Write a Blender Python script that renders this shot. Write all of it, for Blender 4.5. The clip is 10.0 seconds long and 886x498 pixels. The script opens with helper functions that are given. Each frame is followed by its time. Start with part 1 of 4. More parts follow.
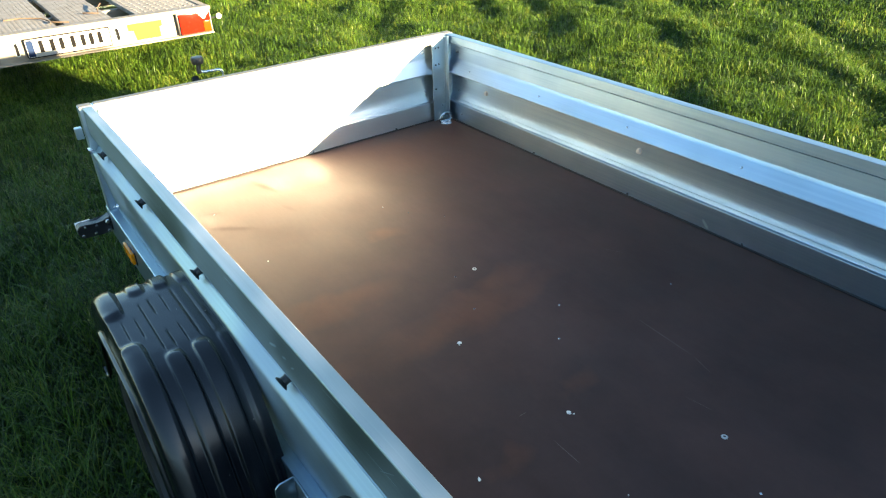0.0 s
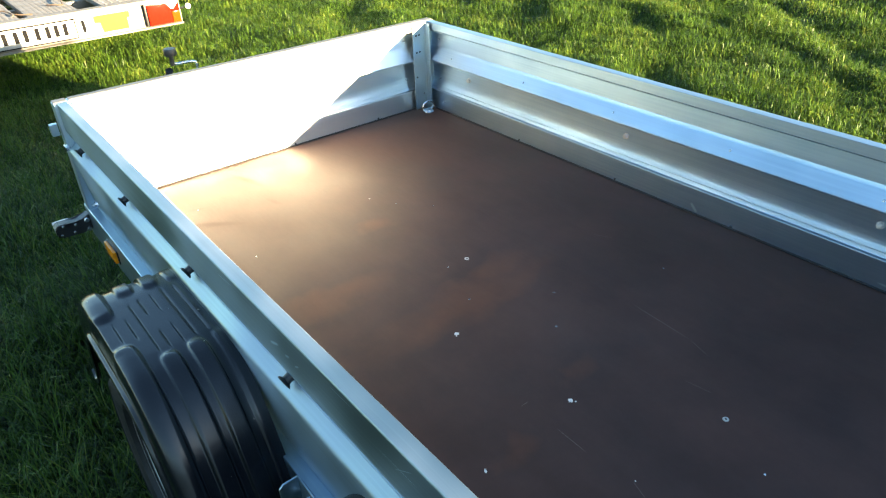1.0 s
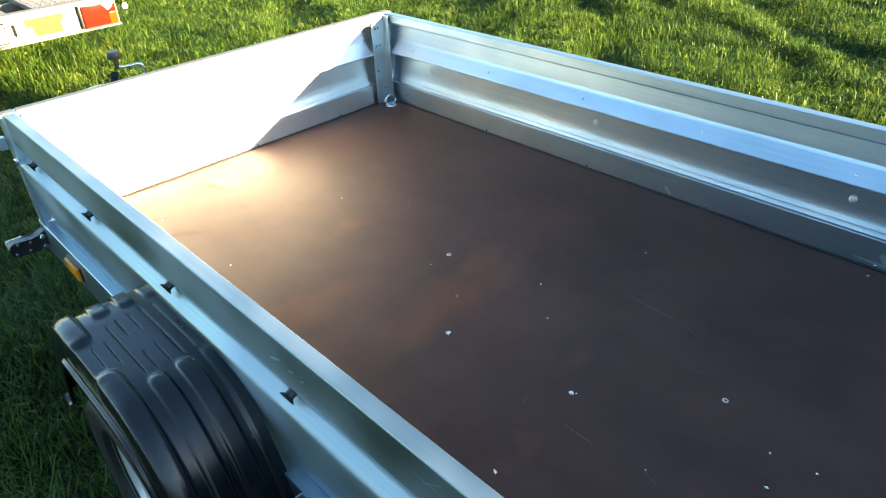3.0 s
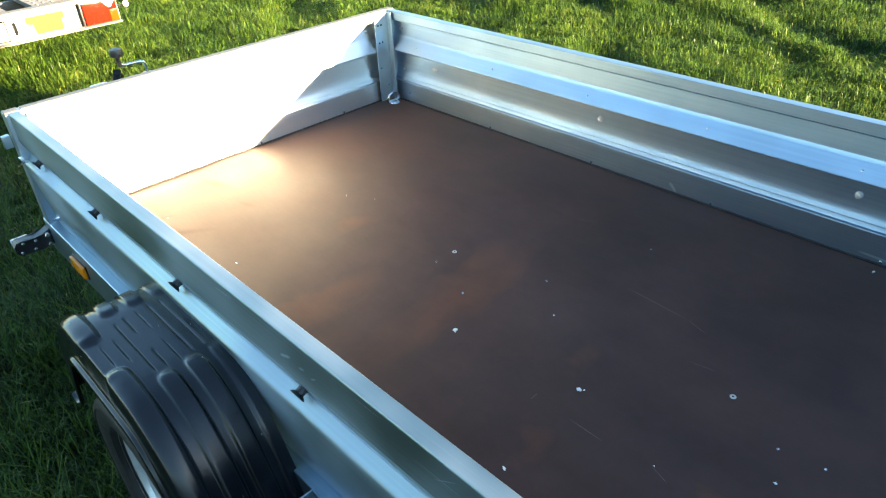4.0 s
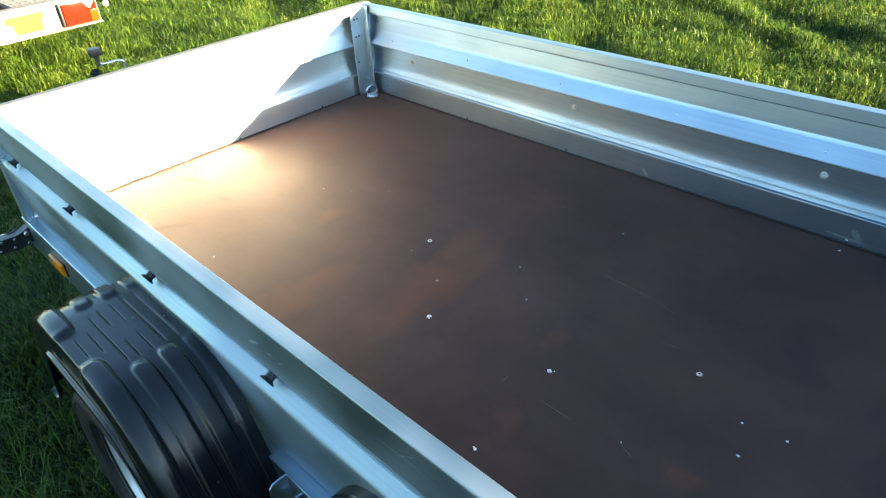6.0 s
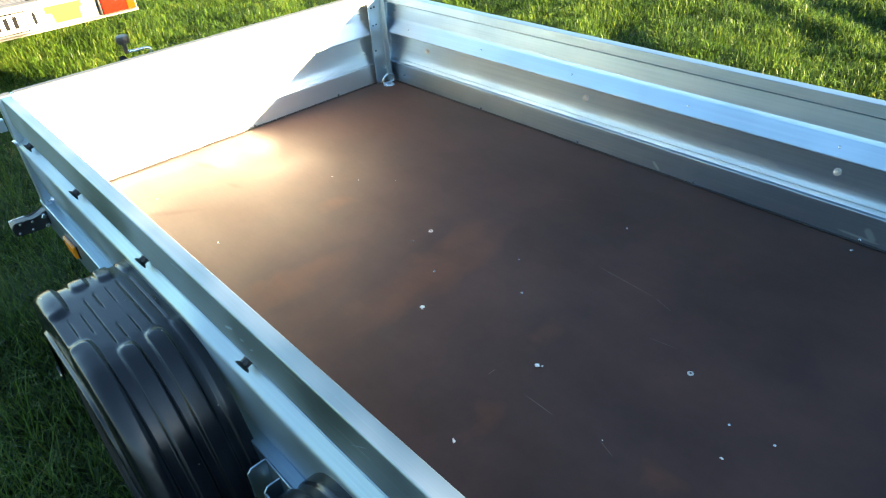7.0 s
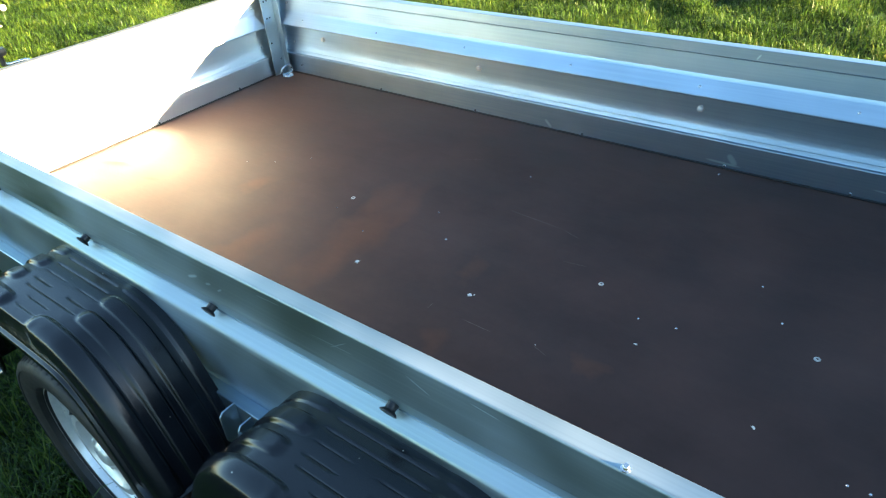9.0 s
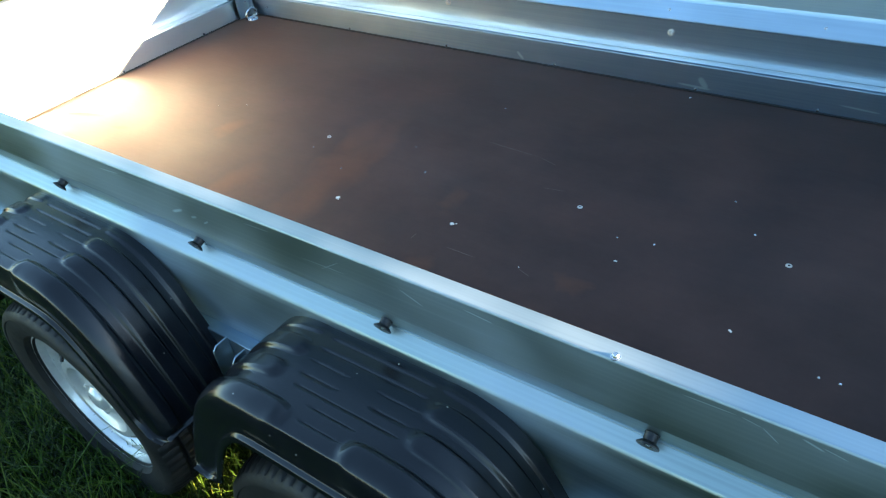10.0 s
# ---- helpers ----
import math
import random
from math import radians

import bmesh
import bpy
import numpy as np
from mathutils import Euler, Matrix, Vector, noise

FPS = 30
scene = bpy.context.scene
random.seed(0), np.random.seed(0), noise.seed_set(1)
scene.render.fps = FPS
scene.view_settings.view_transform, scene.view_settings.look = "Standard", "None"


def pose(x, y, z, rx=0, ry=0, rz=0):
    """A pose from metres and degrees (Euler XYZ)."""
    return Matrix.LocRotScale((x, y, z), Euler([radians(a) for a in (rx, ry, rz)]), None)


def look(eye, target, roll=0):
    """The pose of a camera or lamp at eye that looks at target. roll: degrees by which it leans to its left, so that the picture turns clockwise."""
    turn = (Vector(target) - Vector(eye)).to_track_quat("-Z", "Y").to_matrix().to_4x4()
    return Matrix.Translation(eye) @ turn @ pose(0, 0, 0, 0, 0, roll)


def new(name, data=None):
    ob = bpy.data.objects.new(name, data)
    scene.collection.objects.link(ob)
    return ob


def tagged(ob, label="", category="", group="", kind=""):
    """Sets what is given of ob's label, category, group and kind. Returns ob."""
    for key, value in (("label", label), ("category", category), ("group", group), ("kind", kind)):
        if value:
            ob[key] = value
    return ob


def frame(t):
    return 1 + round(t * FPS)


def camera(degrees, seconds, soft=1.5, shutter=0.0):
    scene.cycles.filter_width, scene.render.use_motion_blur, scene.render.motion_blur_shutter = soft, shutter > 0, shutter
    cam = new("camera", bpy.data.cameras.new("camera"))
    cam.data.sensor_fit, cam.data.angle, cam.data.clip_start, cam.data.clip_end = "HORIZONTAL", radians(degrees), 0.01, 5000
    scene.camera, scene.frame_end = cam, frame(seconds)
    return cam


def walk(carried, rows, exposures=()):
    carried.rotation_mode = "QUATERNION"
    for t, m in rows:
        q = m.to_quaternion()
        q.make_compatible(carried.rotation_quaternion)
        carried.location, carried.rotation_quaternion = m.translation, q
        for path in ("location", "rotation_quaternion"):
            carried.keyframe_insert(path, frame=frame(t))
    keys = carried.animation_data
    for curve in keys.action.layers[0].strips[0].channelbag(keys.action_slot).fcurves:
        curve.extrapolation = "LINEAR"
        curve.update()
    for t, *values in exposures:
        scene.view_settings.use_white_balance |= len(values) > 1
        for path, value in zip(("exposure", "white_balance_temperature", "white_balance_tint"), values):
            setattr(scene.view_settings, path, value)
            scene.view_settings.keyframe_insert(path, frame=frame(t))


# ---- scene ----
cam = camera(65.5, 10.0, soft=1.2)
PATH = [
    (0, (-1.569, -2.159, 1.487), (-0.575, -0.754, 0.468), -1.8),
    (0.5, (-1.58, -2.144, 1.486), (-0.564, -0.774, 0.442), -1.7),
    (1, (-1.593, -2.119, 1.485), (-0.553, -0.772, 0.434), -2.1),
    (1.5, (-1.6, -2.092, 1.486), (-0.53, -0.779, 0.423), -2.9),
    (2, (-1.612, -2.072, 1.487), (-0.506, -0.789, 0.423), -2.7),
    (2.5, (-1.619, -2.056, 1.484), (-0.485, -0.807, 0.411), -2.9),
    (4, (-1.638, -2.034, 1.486), (-0.507, -0.793, 0.4), -3.1),
    (4.5, (-1.632, -2.043, 1.483), (-0.486, -0.832, 0.379), -3.6),
    (5, (-1.636, -2.061, 1.482), (-0.475, -0.865, 0.377), -3.7),
    (6.5, (-1.6, -2.107, 1.478), (-0.496, -0.855, 0.376), -4.5),
    (7, (-1.552, -2.144, 1.471), (-0.503, -0.857, 0.357), -4.9),
    (7.5, (-1.513, -2.172, 1.469), (-0.499, -0.864, 0.346), -4.1),
    (8, (-1.515, -2.19, 1.468), (-0.5, -0.87, 0.359), -3.8),
    (8.2, (-1.532, -2.202, 1.463), (-0.488, -0.899, 0.361), -3.4),
    (8.5, (-1.598, -2.208, 1.46), (-0.455, -0.99, 0.36), -3.7),
    (8.7, (-1.659, -2.209, 1.454), (-0.461, -1.044, 0.352), -4.6),
    (9, (-1.734, -2.217, 1.45), (-0.475, -1.142, 0.328), -5.4),
    (9.2, (-1.768, -2.218, 1.443), (-0.502, -1.177, 0.296), -5.9),
    (9.5, (-1.787, -2.226, 1.439), (-0.517, -1.219, 0.268), -6.5),
    (10, (-1.782, -2.226, 1.423), (-0.55, -1.253, 0.184), -6.8),
]
walk(cam, [(t, look(eye, target, roll)) for t, eye, target, roll in PATH], exposures=[(0.0, 3.72, 6750, 4), (1.0, 3.86, 6750, 4), (4.5, 3.99, 6750, 4), (10.0, 4.12, 6750, 4)])

# ---- light ----
SUN_DIR = Vector((-0.310, 1.0, -0.16)).normalized()
world = bpy.data.worlds.new("sky")
scene.world = world
world.use_nodes = True
wn = world.node_tree.nodes
sky = wn.new("ShaderNodeTexSky")
sky.sky_type = "NISHITA"
sky.sun_disc = False
sky.sun_elevation = math.asin(-SUN_DIR.z)
sky.sun_rotation = math.atan2(-SUN_DIR.x, -SUN_DIR.y)
sky.air_density, sky.dust_density, sky.ozone_density = 1.0, 0.45, 2.3
world.node_tree.links.new(sky.outputs[0], wn["Background"].inputs[0])
wn["Background"].inputs[1].default_value = 0.050
sun = new("sun", bpy.data.lights.new("sun", "SUN"))
sun.data.energy, sun.data.angle, sun.data.color = 5.0, radians(0.5), (1.0, 0.76, 0.48)
sun.matrix_basis = look((0, 0, 8), Vector((0, 0, 8)) + SUN_DIR)

# ---- measures ----
FLOOR = 0.53                 # top of the load floor
LEFT, RIGHT = -1.275, 0.0    # inner faces of the side boards
FRONT, REAR = 0.0, -2.65     # inner faces of front board and tailgate
HIGH = 0.33                  # height of the boards
MID = (LEFT + RIGHT) / 2

# ---- helpers of this scene ----
PLACE = {}


def thing(name, x, y, z=0.0):
    ob = new(name)
    ob.empty_display_size = 0.1
    ob.matrix_basis = Matrix.Translation((x, y, z))
    PLACE[ob] = ob.matrix_basis.copy()
    return ob


def attach(ob, parent, m=None):
    """Hang ob under parent with the world matrix m."""
    m = m.copy() if m else Matrix()
    ob.parent = parent
    ob.matrix_parent_inverse = PLACE[parent].inverted()
    ob.matrix_basis = m
    PLACE[ob] = m
    return ob


def to_mesh(bm, material, smooth=40.0):
    me = bpy.data.meshes.new("mesh")
    bmesh.ops.recalc_face_normals(bm, faces=bm.faces)
    if smooth:
        lim = radians(smooth)
        for f in bm.faces:
            f.smooth = True
        for e in bm.edges:
            e.smooth = len(e.link_faces) == 2 and e.calc_face_angle(0.0) < lim
    bm.to_mesh(me)
    bm.free()
    if material:
        me.materials.append(material)
    return me


def part(name, bm, material, parent, label="", m=None, smooth=40.0):
    me = bm if isinstance(bm, bpy.types.Mesh) else to_mesh(bm, material, smooth)
    ob = attach(new(name, me), parent, m)
    return tagged(ob, label) if label else ob


def single(name, bm, material, label, category, m=None, group="", kind="", smooth=40.0):
    me = bm if isinstance(bm, bpy.types.Mesh) else to_mesh(bm, material, smooth)
    ob = new(name, me)
    if m:
        ob.matrix_basis = m
    PLACE[ob] = ob.matrix_basis.copy()
    return tagged(ob, label, category, group, kind)


def box(lo, hi, bevel=0.0, bm=None, m=None):
    bm = bm or bmesh.new()
    lo, hi = Vector(lo), Vector(hi)
    got = bmesh.ops.create_cube(bm, size=1.0, matrix=Matrix.Translation((lo + hi) / 2) @ Matrix.Diagonal((*(hi - lo), 1)))
    vs = got["verts"]
    if bevel:
        es = list({e for v in vs for e in v.link_edges})
        out = bmesh.ops.bevel(bm, geom=es, offset=bevel, segments=2, affect="EDGES", profile=0.7)
        vs = list({v for f in out["faces"] for v in f.verts} | {v for v in vs if v.is_valid})
    if m:
        bmesh.ops.transform(bm, matrix=m, verts=vs)
    return bm


def lathe(rows, n=32, bm=None, m=None, closed=False):
    """Turn (radius, height) rows about the z axis."""
    bm = bm or bmesh.new()
    rings = []
    for r, h in rows:
        if r < 1e-6:
            rings.append([bm.verts.new((0, 0, h))])
        else:
            rings.append([bm.verts.new((r * math.cos(2 * math.pi * i / n), r * math.sin(2 * math.pi * i / n), h)) for i in range(n)])
    pairs = list(zip(rings, rings[1:])) + ([(rings[-1], rings[0])] if closed else [])
    for a, b in pairs:
        for i in range(n):
            j = (i + 1) % n
            if len(a) == 1 and len(b) == 1:
                continue
            if len(a) == 1:
                bm.faces.new((a[0], b[i], b[j]))
            elif len(b) == 1:
                bm.faces.new((a[i], a[j], b[0]))
            else:
                bm.faces.new((a[i], a[j], b[j], b[i]))
    if m:
        bmesh.ops.transform(bm, matrix=m, verts=[v for ring in rings for v in ring])
    return bm


def tube(points, radius, n=10, bm=None, closed=False):
    """A round bar along points."""
    bm = bm or bmesh.new()
    pts = [Vector(p) for p in points]
    rings = []
    ref = Vector((0.13, 0.21, 0.97)).normalized()
    for i, p in enumerate(pts):
        if closed:
            d = pts[(i + 1) % len(pts)] - pts[i - 1]
        else:
            d = pts[min(i + 1, len(pts) - 1)] - pts[max(i - 1, 0)]
        d.normalize()
        a = d.cross(ref)
        if a.length < 1e-3:
            a = d.cross(Vector((1, 0, 0)))
        a.normalize()
        b = d.cross(a)
        rings.append([bm.verts.new(p + radius * (math.cos(2 * math.pi * k / n) * a + math.sin(2 * math.pi * k / n) * b)) for k in range(n)])
    pairs = list(zip(rings, rings[1:])) + ([(rings[-1], rings[0])] if closed else [])
    for a, b in pairs:
        for k in range(n):
            bm.faces.new((a[k], a[(k + 1) % n], b[(k + 1) % n], b[k]))
    if not closed:
        bm.faces.new(rings[0])
        bm.faces.new(rings[-1])
    return bm


def extrude(outline, start, end, place, bm=None):
    """A closed outline of (o, z), drawn out from start to end; place(o, z, s) gives the point."""
    bm = bm or bmesh.new()
    a = [bm.verts.new(place(o, z, start)) for o, z in outline]
    b = [bm.verts.new(place(o, z, end)) for o, z in outline]
    n = len(outline)
    for i in range(n):
        bm.faces.new((a[i], a[(i + 1) % n], b[(i + 1) % n], b[i]))
    bm.faces.new(a)
    bm.faces.new(b)
    return bm


def waves(x, y, seed, size, octaves=3):
    """Smooth noise of about -1 to 1 over numpy arrays, as a sum of crossing waves."""
    rng = np.random.RandomState(seed)
    out = np.zeros_like(x)
    amp, total = 1.0, 0.0
    for k in range(octaves):
        for j in range(4):
            ang, ph, f = rng.uniform(0, 6.283), rng.uniform(0, 6.283), rng.uniform(0.7, 1.4) * 2 ** k / size
            out += amp * np.sin(6.283 * f * (x * math.cos(ang) + y * math.sin(ang)) + ph)
        total += amp * 2
        amp *= 0.6
    return out / total


# ---- materials ----
def mat(name, colour, rough, metal=0.0, second=None, scale=20.0, bump=0.0, bump_scale=200.0, rough_by=0.0, spec=0.5):
    """A plain surface with colour drifting to a second colour, uneven gloss and fine relief."""
    m = bpy.data.materials.new(name)
    m.use_nodes = True
    n, l = m.node_tree.nodes, m.node_tree.links
    b = n["Principled BSDF"]
    b.inputs["Metallic"].default_value = metal
    b.inputs["Roughness"].default_value = rough
    b.inputs["Specular IOR Level"].default_value = spec
    b.inputs["Base Color"].default_value = (*colour, 1)
    co = n.new("ShaderNodeTexCoord")
    big = n.new("ShaderNodeTexNoise")
    big.inputs["Scale"].default_value = scale
    big.inputs["Detail"].default_value = 6
    big.inputs["Roughness"].default_value = 0.62
    l.new(co.outputs["Object"], big.inputs["Vector"])
    if second:
        mix = n.new("ShaderNodeMix")
        mix.data_type = "RGBA"
        mix.inputs["A"].default_value, mix.inputs["B"].default_value = (*colour, 1), (*second, 1)
        ramp = n.new("ShaderNodeMapRange")
        ramp.inputs["From Min"].default_value, ramp.inputs["From Max"].default_value = 0.35, 0.68
        l.new(big.outputs["Fac"], ramp.inputs["Value"])
        l.new(ramp.outputs["Result"], mix.inputs["Factor"])
        l.new(mix.outputs["Result"], b.inputs["Base Color"])
    if rough_by:
        rr = n.new("ShaderNodeMapRange")
        rr.inputs["From Min"].default_value, rr.inputs["From Max"].default_value = 0.3, 0.7
        rr.inputs["To Min"].default_value, rr.inputs["To Max"].default_value = rough - rough_by, rough + rough_by
        l.new(big.outputs["Fac"], rr.inputs["Value"])
        l.new(rr.outputs["Result"], b.inputs["Roughness"])
    if bump:
        fine = n.new("ShaderNodeTexNoise")
        fine.inputs["Scale"].default_value = bump_scale
        fine.inputs["Detail"].default_value = 3
        l.new(co.outputs["Object"], fine.inputs["Vector"])
        bp = n.new("ShaderNodeBump")
        bp.inputs["Strength"].default_value = bump
        bp.inputs["Distance"].default_value = 0.002
        l.new(fine.outputs["Fac"], bp.inputs["Height"])
        l.new(bp.outputs["Normal"], b.inputs["Normal"])
    return m


def maximum(n, l, a, b):
    o = n.new("ShaderNodeMath")
    o.operation = "MAXIMUM"
    l.new(a, o.inputs[0])
    l.new(b, o.inputs[1])
    return o.outputs[0]


def line_mask(n, l, p, q, p0, q0, p1, q1, wide, uneven):
    """Up to 1 along a thin straight scratch in the plane of p and q, broken up by uneven."""
    d = math.hypot(p1 - p0, q1 - q0)
    c, s = (p1 - p0) / d, (q1 - q0) / d

    def op(kind, a, b, third=0.0):
        o = n.new("ShaderNodeMath")
        o.operation = kind
        for i, v in enumerate((a, b, third)):
            if isinstance(v, (int, float)):
                o.inputs[i].default_value = v
            else:
                l.new(v, o.inputs[i])
        return o.outputs[0]

    dp, dq = op("SUBTRACT", p, (p0 + p1) / 2), op("SUBTRACT", q, (q0 + q1) / 2)
    u = op("DIVIDE", op("MULTIPLY_ADD", dp, c, op("MULTIPLY", dq, s)), d / 2)
    v = op("DIVIDE", op("MULTIPLY_ADD", dq, c, op("MULTIPLY", dp, -s)), wide)
    o = op("SUBTRACT", 1.0, op("MULTIPLY_ADD", op("POWER", op("ABSOLUTE", u, 0.0), 4.0), 1.0, op("MULTIPLY", v, v)))
    o.node.use_clamp = True
    o = op("MULTIPLY", o, op("MULTIPLY", uneven, 2.2))
    o.node.use_clamp = True
    return o


def galvanised(name, stretch, dull, bright, dark, pale, rolled=None, marks=()):
    """Zinc-coated sheet steel, with rolling marks along one axis, dull patches and handling smears."""
    m = bpy.data.materials.new(name)
    m.use_nodes = True
    n, l = m.node_tree.nodes, m.node_tree.links
    b = n["Principled BSDF"]
    b.inputs["Metallic"].default_value = 1.0
    co = n.new("ShaderNodeTexCoord")
    mp = n.new("ShaderNodeMapping")
    mp.inputs["Scale"].default_value = stretch
    l.new(co.outputs["Object"], mp.inputs["Vector"])
    streak = n.new("ShaderNodeTexNoise")
    streak.inputs["Scale"].default_value, streak.inputs["Detail"].default_value = 90, 4
    l.new(mp.outputs["Vector"], streak.inputs["Vector"])
    patch = n.new("ShaderNodeTexNoise")
    patch.inputs["Scale"].default_value, patch.inputs["Detail"].default_value, patch.inputs["Roughness"].default_value = 5, 2, 0.45
    if marks:
        wide_map = n.new("ShaderNodeMapping")
        wide_map.inputs["Scale"].default_value = (1.0, 0.8, 1.5)
        l.new(co.outputs["Object"], wide_map.inputs["Vector"])
        l.new(wide_map.outputs["Vector"], patch.inputs["Vector"])
    else:
        l.new(co.outputs["Object"], patch.inputs["Vector"])
    crystal = n.new("ShaderNodeTexVoronoi")
    crystal.inputs["Scale"].default_value = 60
    l.new(co.outputs["Object"], crystal.inputs["Vector"])
    s1 = n.new("ShaderNodeMath")
    s1.operation = "MULTIPLY_ADD"
    s1.inputs[1].default_value = 0.55
    l.new(patch.outputs["Fac"], s1.inputs[0])
    s2 = n.new("ShaderNodeMath")
    s2.operation = "MULTIPLY"
    s2.inputs[1].default_value = 0.06
    l.new(streak.outputs["Fac"], s2.inputs[0])
    l.new(s2.outputs[0], s1.inputs[2])
    s3 = n.new("ShaderNodeMath")
    s3.operation = "MULTIPLY_ADD"
    s3.inputs[1].default_value = 0.0015
    l.new(crystal.outputs["Color"], s3.inputs[0])
    l.new(s1.outputs[0], s3.inputs[2])
    ramp = n.new("ShaderNodeMapRange")
    ramp.inputs["From Min"].default_value, ramp.inputs["From Max"].default_value = 0.22, 0.40
    l.new(s3.outputs[0], ramp.inputs["Value"])
    mix = n.new("ShaderNodeMix")
    mix.data_type = "RGBA"
    mix.inputs["A"].default_value, mix.inputs["B"].default_value = (*dark, 1), (*pale, 1)
    l.new(ramp.outputs["Result"], mix.inputs["Factor"])
    rr = n.new("ShaderNodeMapRange")
    rr.inputs["From Min"].default_value, rr.inputs["From Max"].default_value = 0.21, 0.41
    rr.inputs["To Min"].default_value, rr.inputs["To Max"].default_value = dull, bright
    l.new(s3.outputs[0], rr.inputs["Value"])
    # cloudy oxide: pale, dull smears with soft edges
    cloud = n.new("ShaderNodeTexNoise")
    cloud.inputs["Scale"].default_value, cloud.inputs["Detail"].default_value, cloud.inputs["Distortion"].default_value = 2.4, 3, 0.8
    cm = n.new("ShaderNodeMapping")
    cm.inputs["Scale"].default_value = tuple(0.45 if v < 1 else 1.6 for v in stretch)
    l.new(co.outputs["Object"], cm.inputs["Vector"])
    l.new(cm.outputs["Vector"], cloud.inputs["Vector"])
    haze = n.new("ShaderNodeMapRange")
    haze.inputs["From Min"].default_value, haze.inputs["From Max"].default_value = 0.45, 0.90
    haze.inputs["To Max"].default_value = 0.15
    l.new(cloud.outputs["Fac"], haze.inputs["Value"])
    fac = haze.outputs["Result"]
    if marks:
        pos = n.new("ShaderNodeSeparateXYZ")
        wob = n.new("ShaderNodeVectorMath")
        wob.operation = "MULTIPLY_ADD"
        wob.inputs[1].default_value = (0.0, 0.006, 0.006)
        l.new(cloud.outputs["Color"], wob.inputs[0])
        l.new(co.outputs["Object"], wob.inputs[2])
        l.new(wob.outputs[0], pos.inputs[0])
        for y0, z0, y1, z1, wide in marks:
            fac = maximum(n, l, fac, line_mask(n, l, pos.outputs[1], pos.outputs[2], y0 + 0.003, z0 + 0.003, y1 + 0.003, z1 + 0.003, wide, patch.outputs["Fac"]))
    if marks:
        brush_map = n.new("ShaderNodeMapping")
        brush_map.inputs["Scale"].default_value = (1.0, 0.012, 1.0)
        l.new(co.outputs["Object"], brush_map.inputs["Vector"])
        brush = n.new("ShaderNodeTexNoise")
        brush.inputs["Scale"].default_value, brush.inputs["Detail"].default_value = 190, 4
        l.new(brush_map.outputs["Vector"], brush.inputs["Vector"])
        lines = n.new("ShaderNodeMapRange")
        lines.inputs["From Min"].default_value, lines.inputs["From Max"].default_value = 0.38, 0.72
        lines.inputs["To Max"].default_value = 0.16
        l.new(brush.outputs["Fac"], lines.inputs["Value"])
        fac = maximum(n, l, fac, lines.outputs["Result"])
    worn = n.new("ShaderNodeMix")
    worn.data_type = "RGBA"
    worn.inputs["B"].default_value = (*(min(0.8, (1.6 if marks else 1.1) * c) for c in pale), 1)
    l.new(fac, worn.inputs["Factor"])
    l.new(mix.outputs["Result"], worn.inputs["A"])
    l.new(worn.outputs["Result"], b.inputs["Base Color"])
    rough = n.new("ShaderNodeMath")
    rough.operation = "MULTIPLY_ADD"
    rough.inputs[1].default_value = 0.05
    l.new(fac, rough.inputs[0])
    l.new(rr.outputs["Result"], rough.inputs[2])
    l.new(rough.outputs[0], b.inputs["Roughness"])
    if rolled:
        # rolling marks along one axis spread the gloss across it
        geo = n.new("ShaderNodeNewGeometry")
        cross = n.new("ShaderNodeVectorMath")
        cross.operation = "CROSS_PRODUCT"
        cross.inputs[1].default_value = rolled
        l.new(geo.outputs["Normal"], cross.inputs[0])
        l.new(cross.outputs[0], b.inputs["Tangent"])
        b.inputs["Anisotropic"].default_value = 0.6
    return m


# pale smears on the far board: y, z to y, z and half width
SMEARS = ((-1.760, 0.572, -1.785, 0.540, 0.010), (-1.700, 0.545, -1.800, 0.541, 0.004), (-1.20, 0.560, -1.225, 0.535, 0.006), (-1.79, 0.835, -1.80, 0.850, 0.003), (-2.10, 0.56, -2.2, 0.555, 0.003))
# shaded copy of the zinc: shade and the sky's blue are in its colour
ZINC_Y_SHADED = galvanised("zinc_sheet_lengthways_shaded", (1.0, 0.04, 1.0), 0.38, 0.32, (0.295, 0.39, 0.485), (0.385, 0.485, 0.585), None, SMEARS)
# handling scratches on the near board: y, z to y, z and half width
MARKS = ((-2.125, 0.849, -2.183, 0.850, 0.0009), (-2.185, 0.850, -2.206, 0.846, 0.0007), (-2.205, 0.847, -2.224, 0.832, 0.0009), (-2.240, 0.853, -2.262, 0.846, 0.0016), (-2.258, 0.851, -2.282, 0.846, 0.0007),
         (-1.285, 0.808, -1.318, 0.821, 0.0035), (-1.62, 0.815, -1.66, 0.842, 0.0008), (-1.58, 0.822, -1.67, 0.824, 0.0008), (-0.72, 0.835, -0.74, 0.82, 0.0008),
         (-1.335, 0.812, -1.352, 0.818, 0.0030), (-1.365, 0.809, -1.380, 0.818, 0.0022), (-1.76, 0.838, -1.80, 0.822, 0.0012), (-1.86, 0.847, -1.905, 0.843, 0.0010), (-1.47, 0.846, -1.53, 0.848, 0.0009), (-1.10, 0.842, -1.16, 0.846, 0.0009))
# near board's shaded copy, likewise darkened and blued, with its real scratches
ZINC_NEAR_SHADED = galvanised("zinc_sheet_scratched_shaded", (1.0, 0.04, 1.0), 0.38, 0.66, (0.27, 0.345, 0.355), (0.365, 0.455, 0.535), None, MARKS)
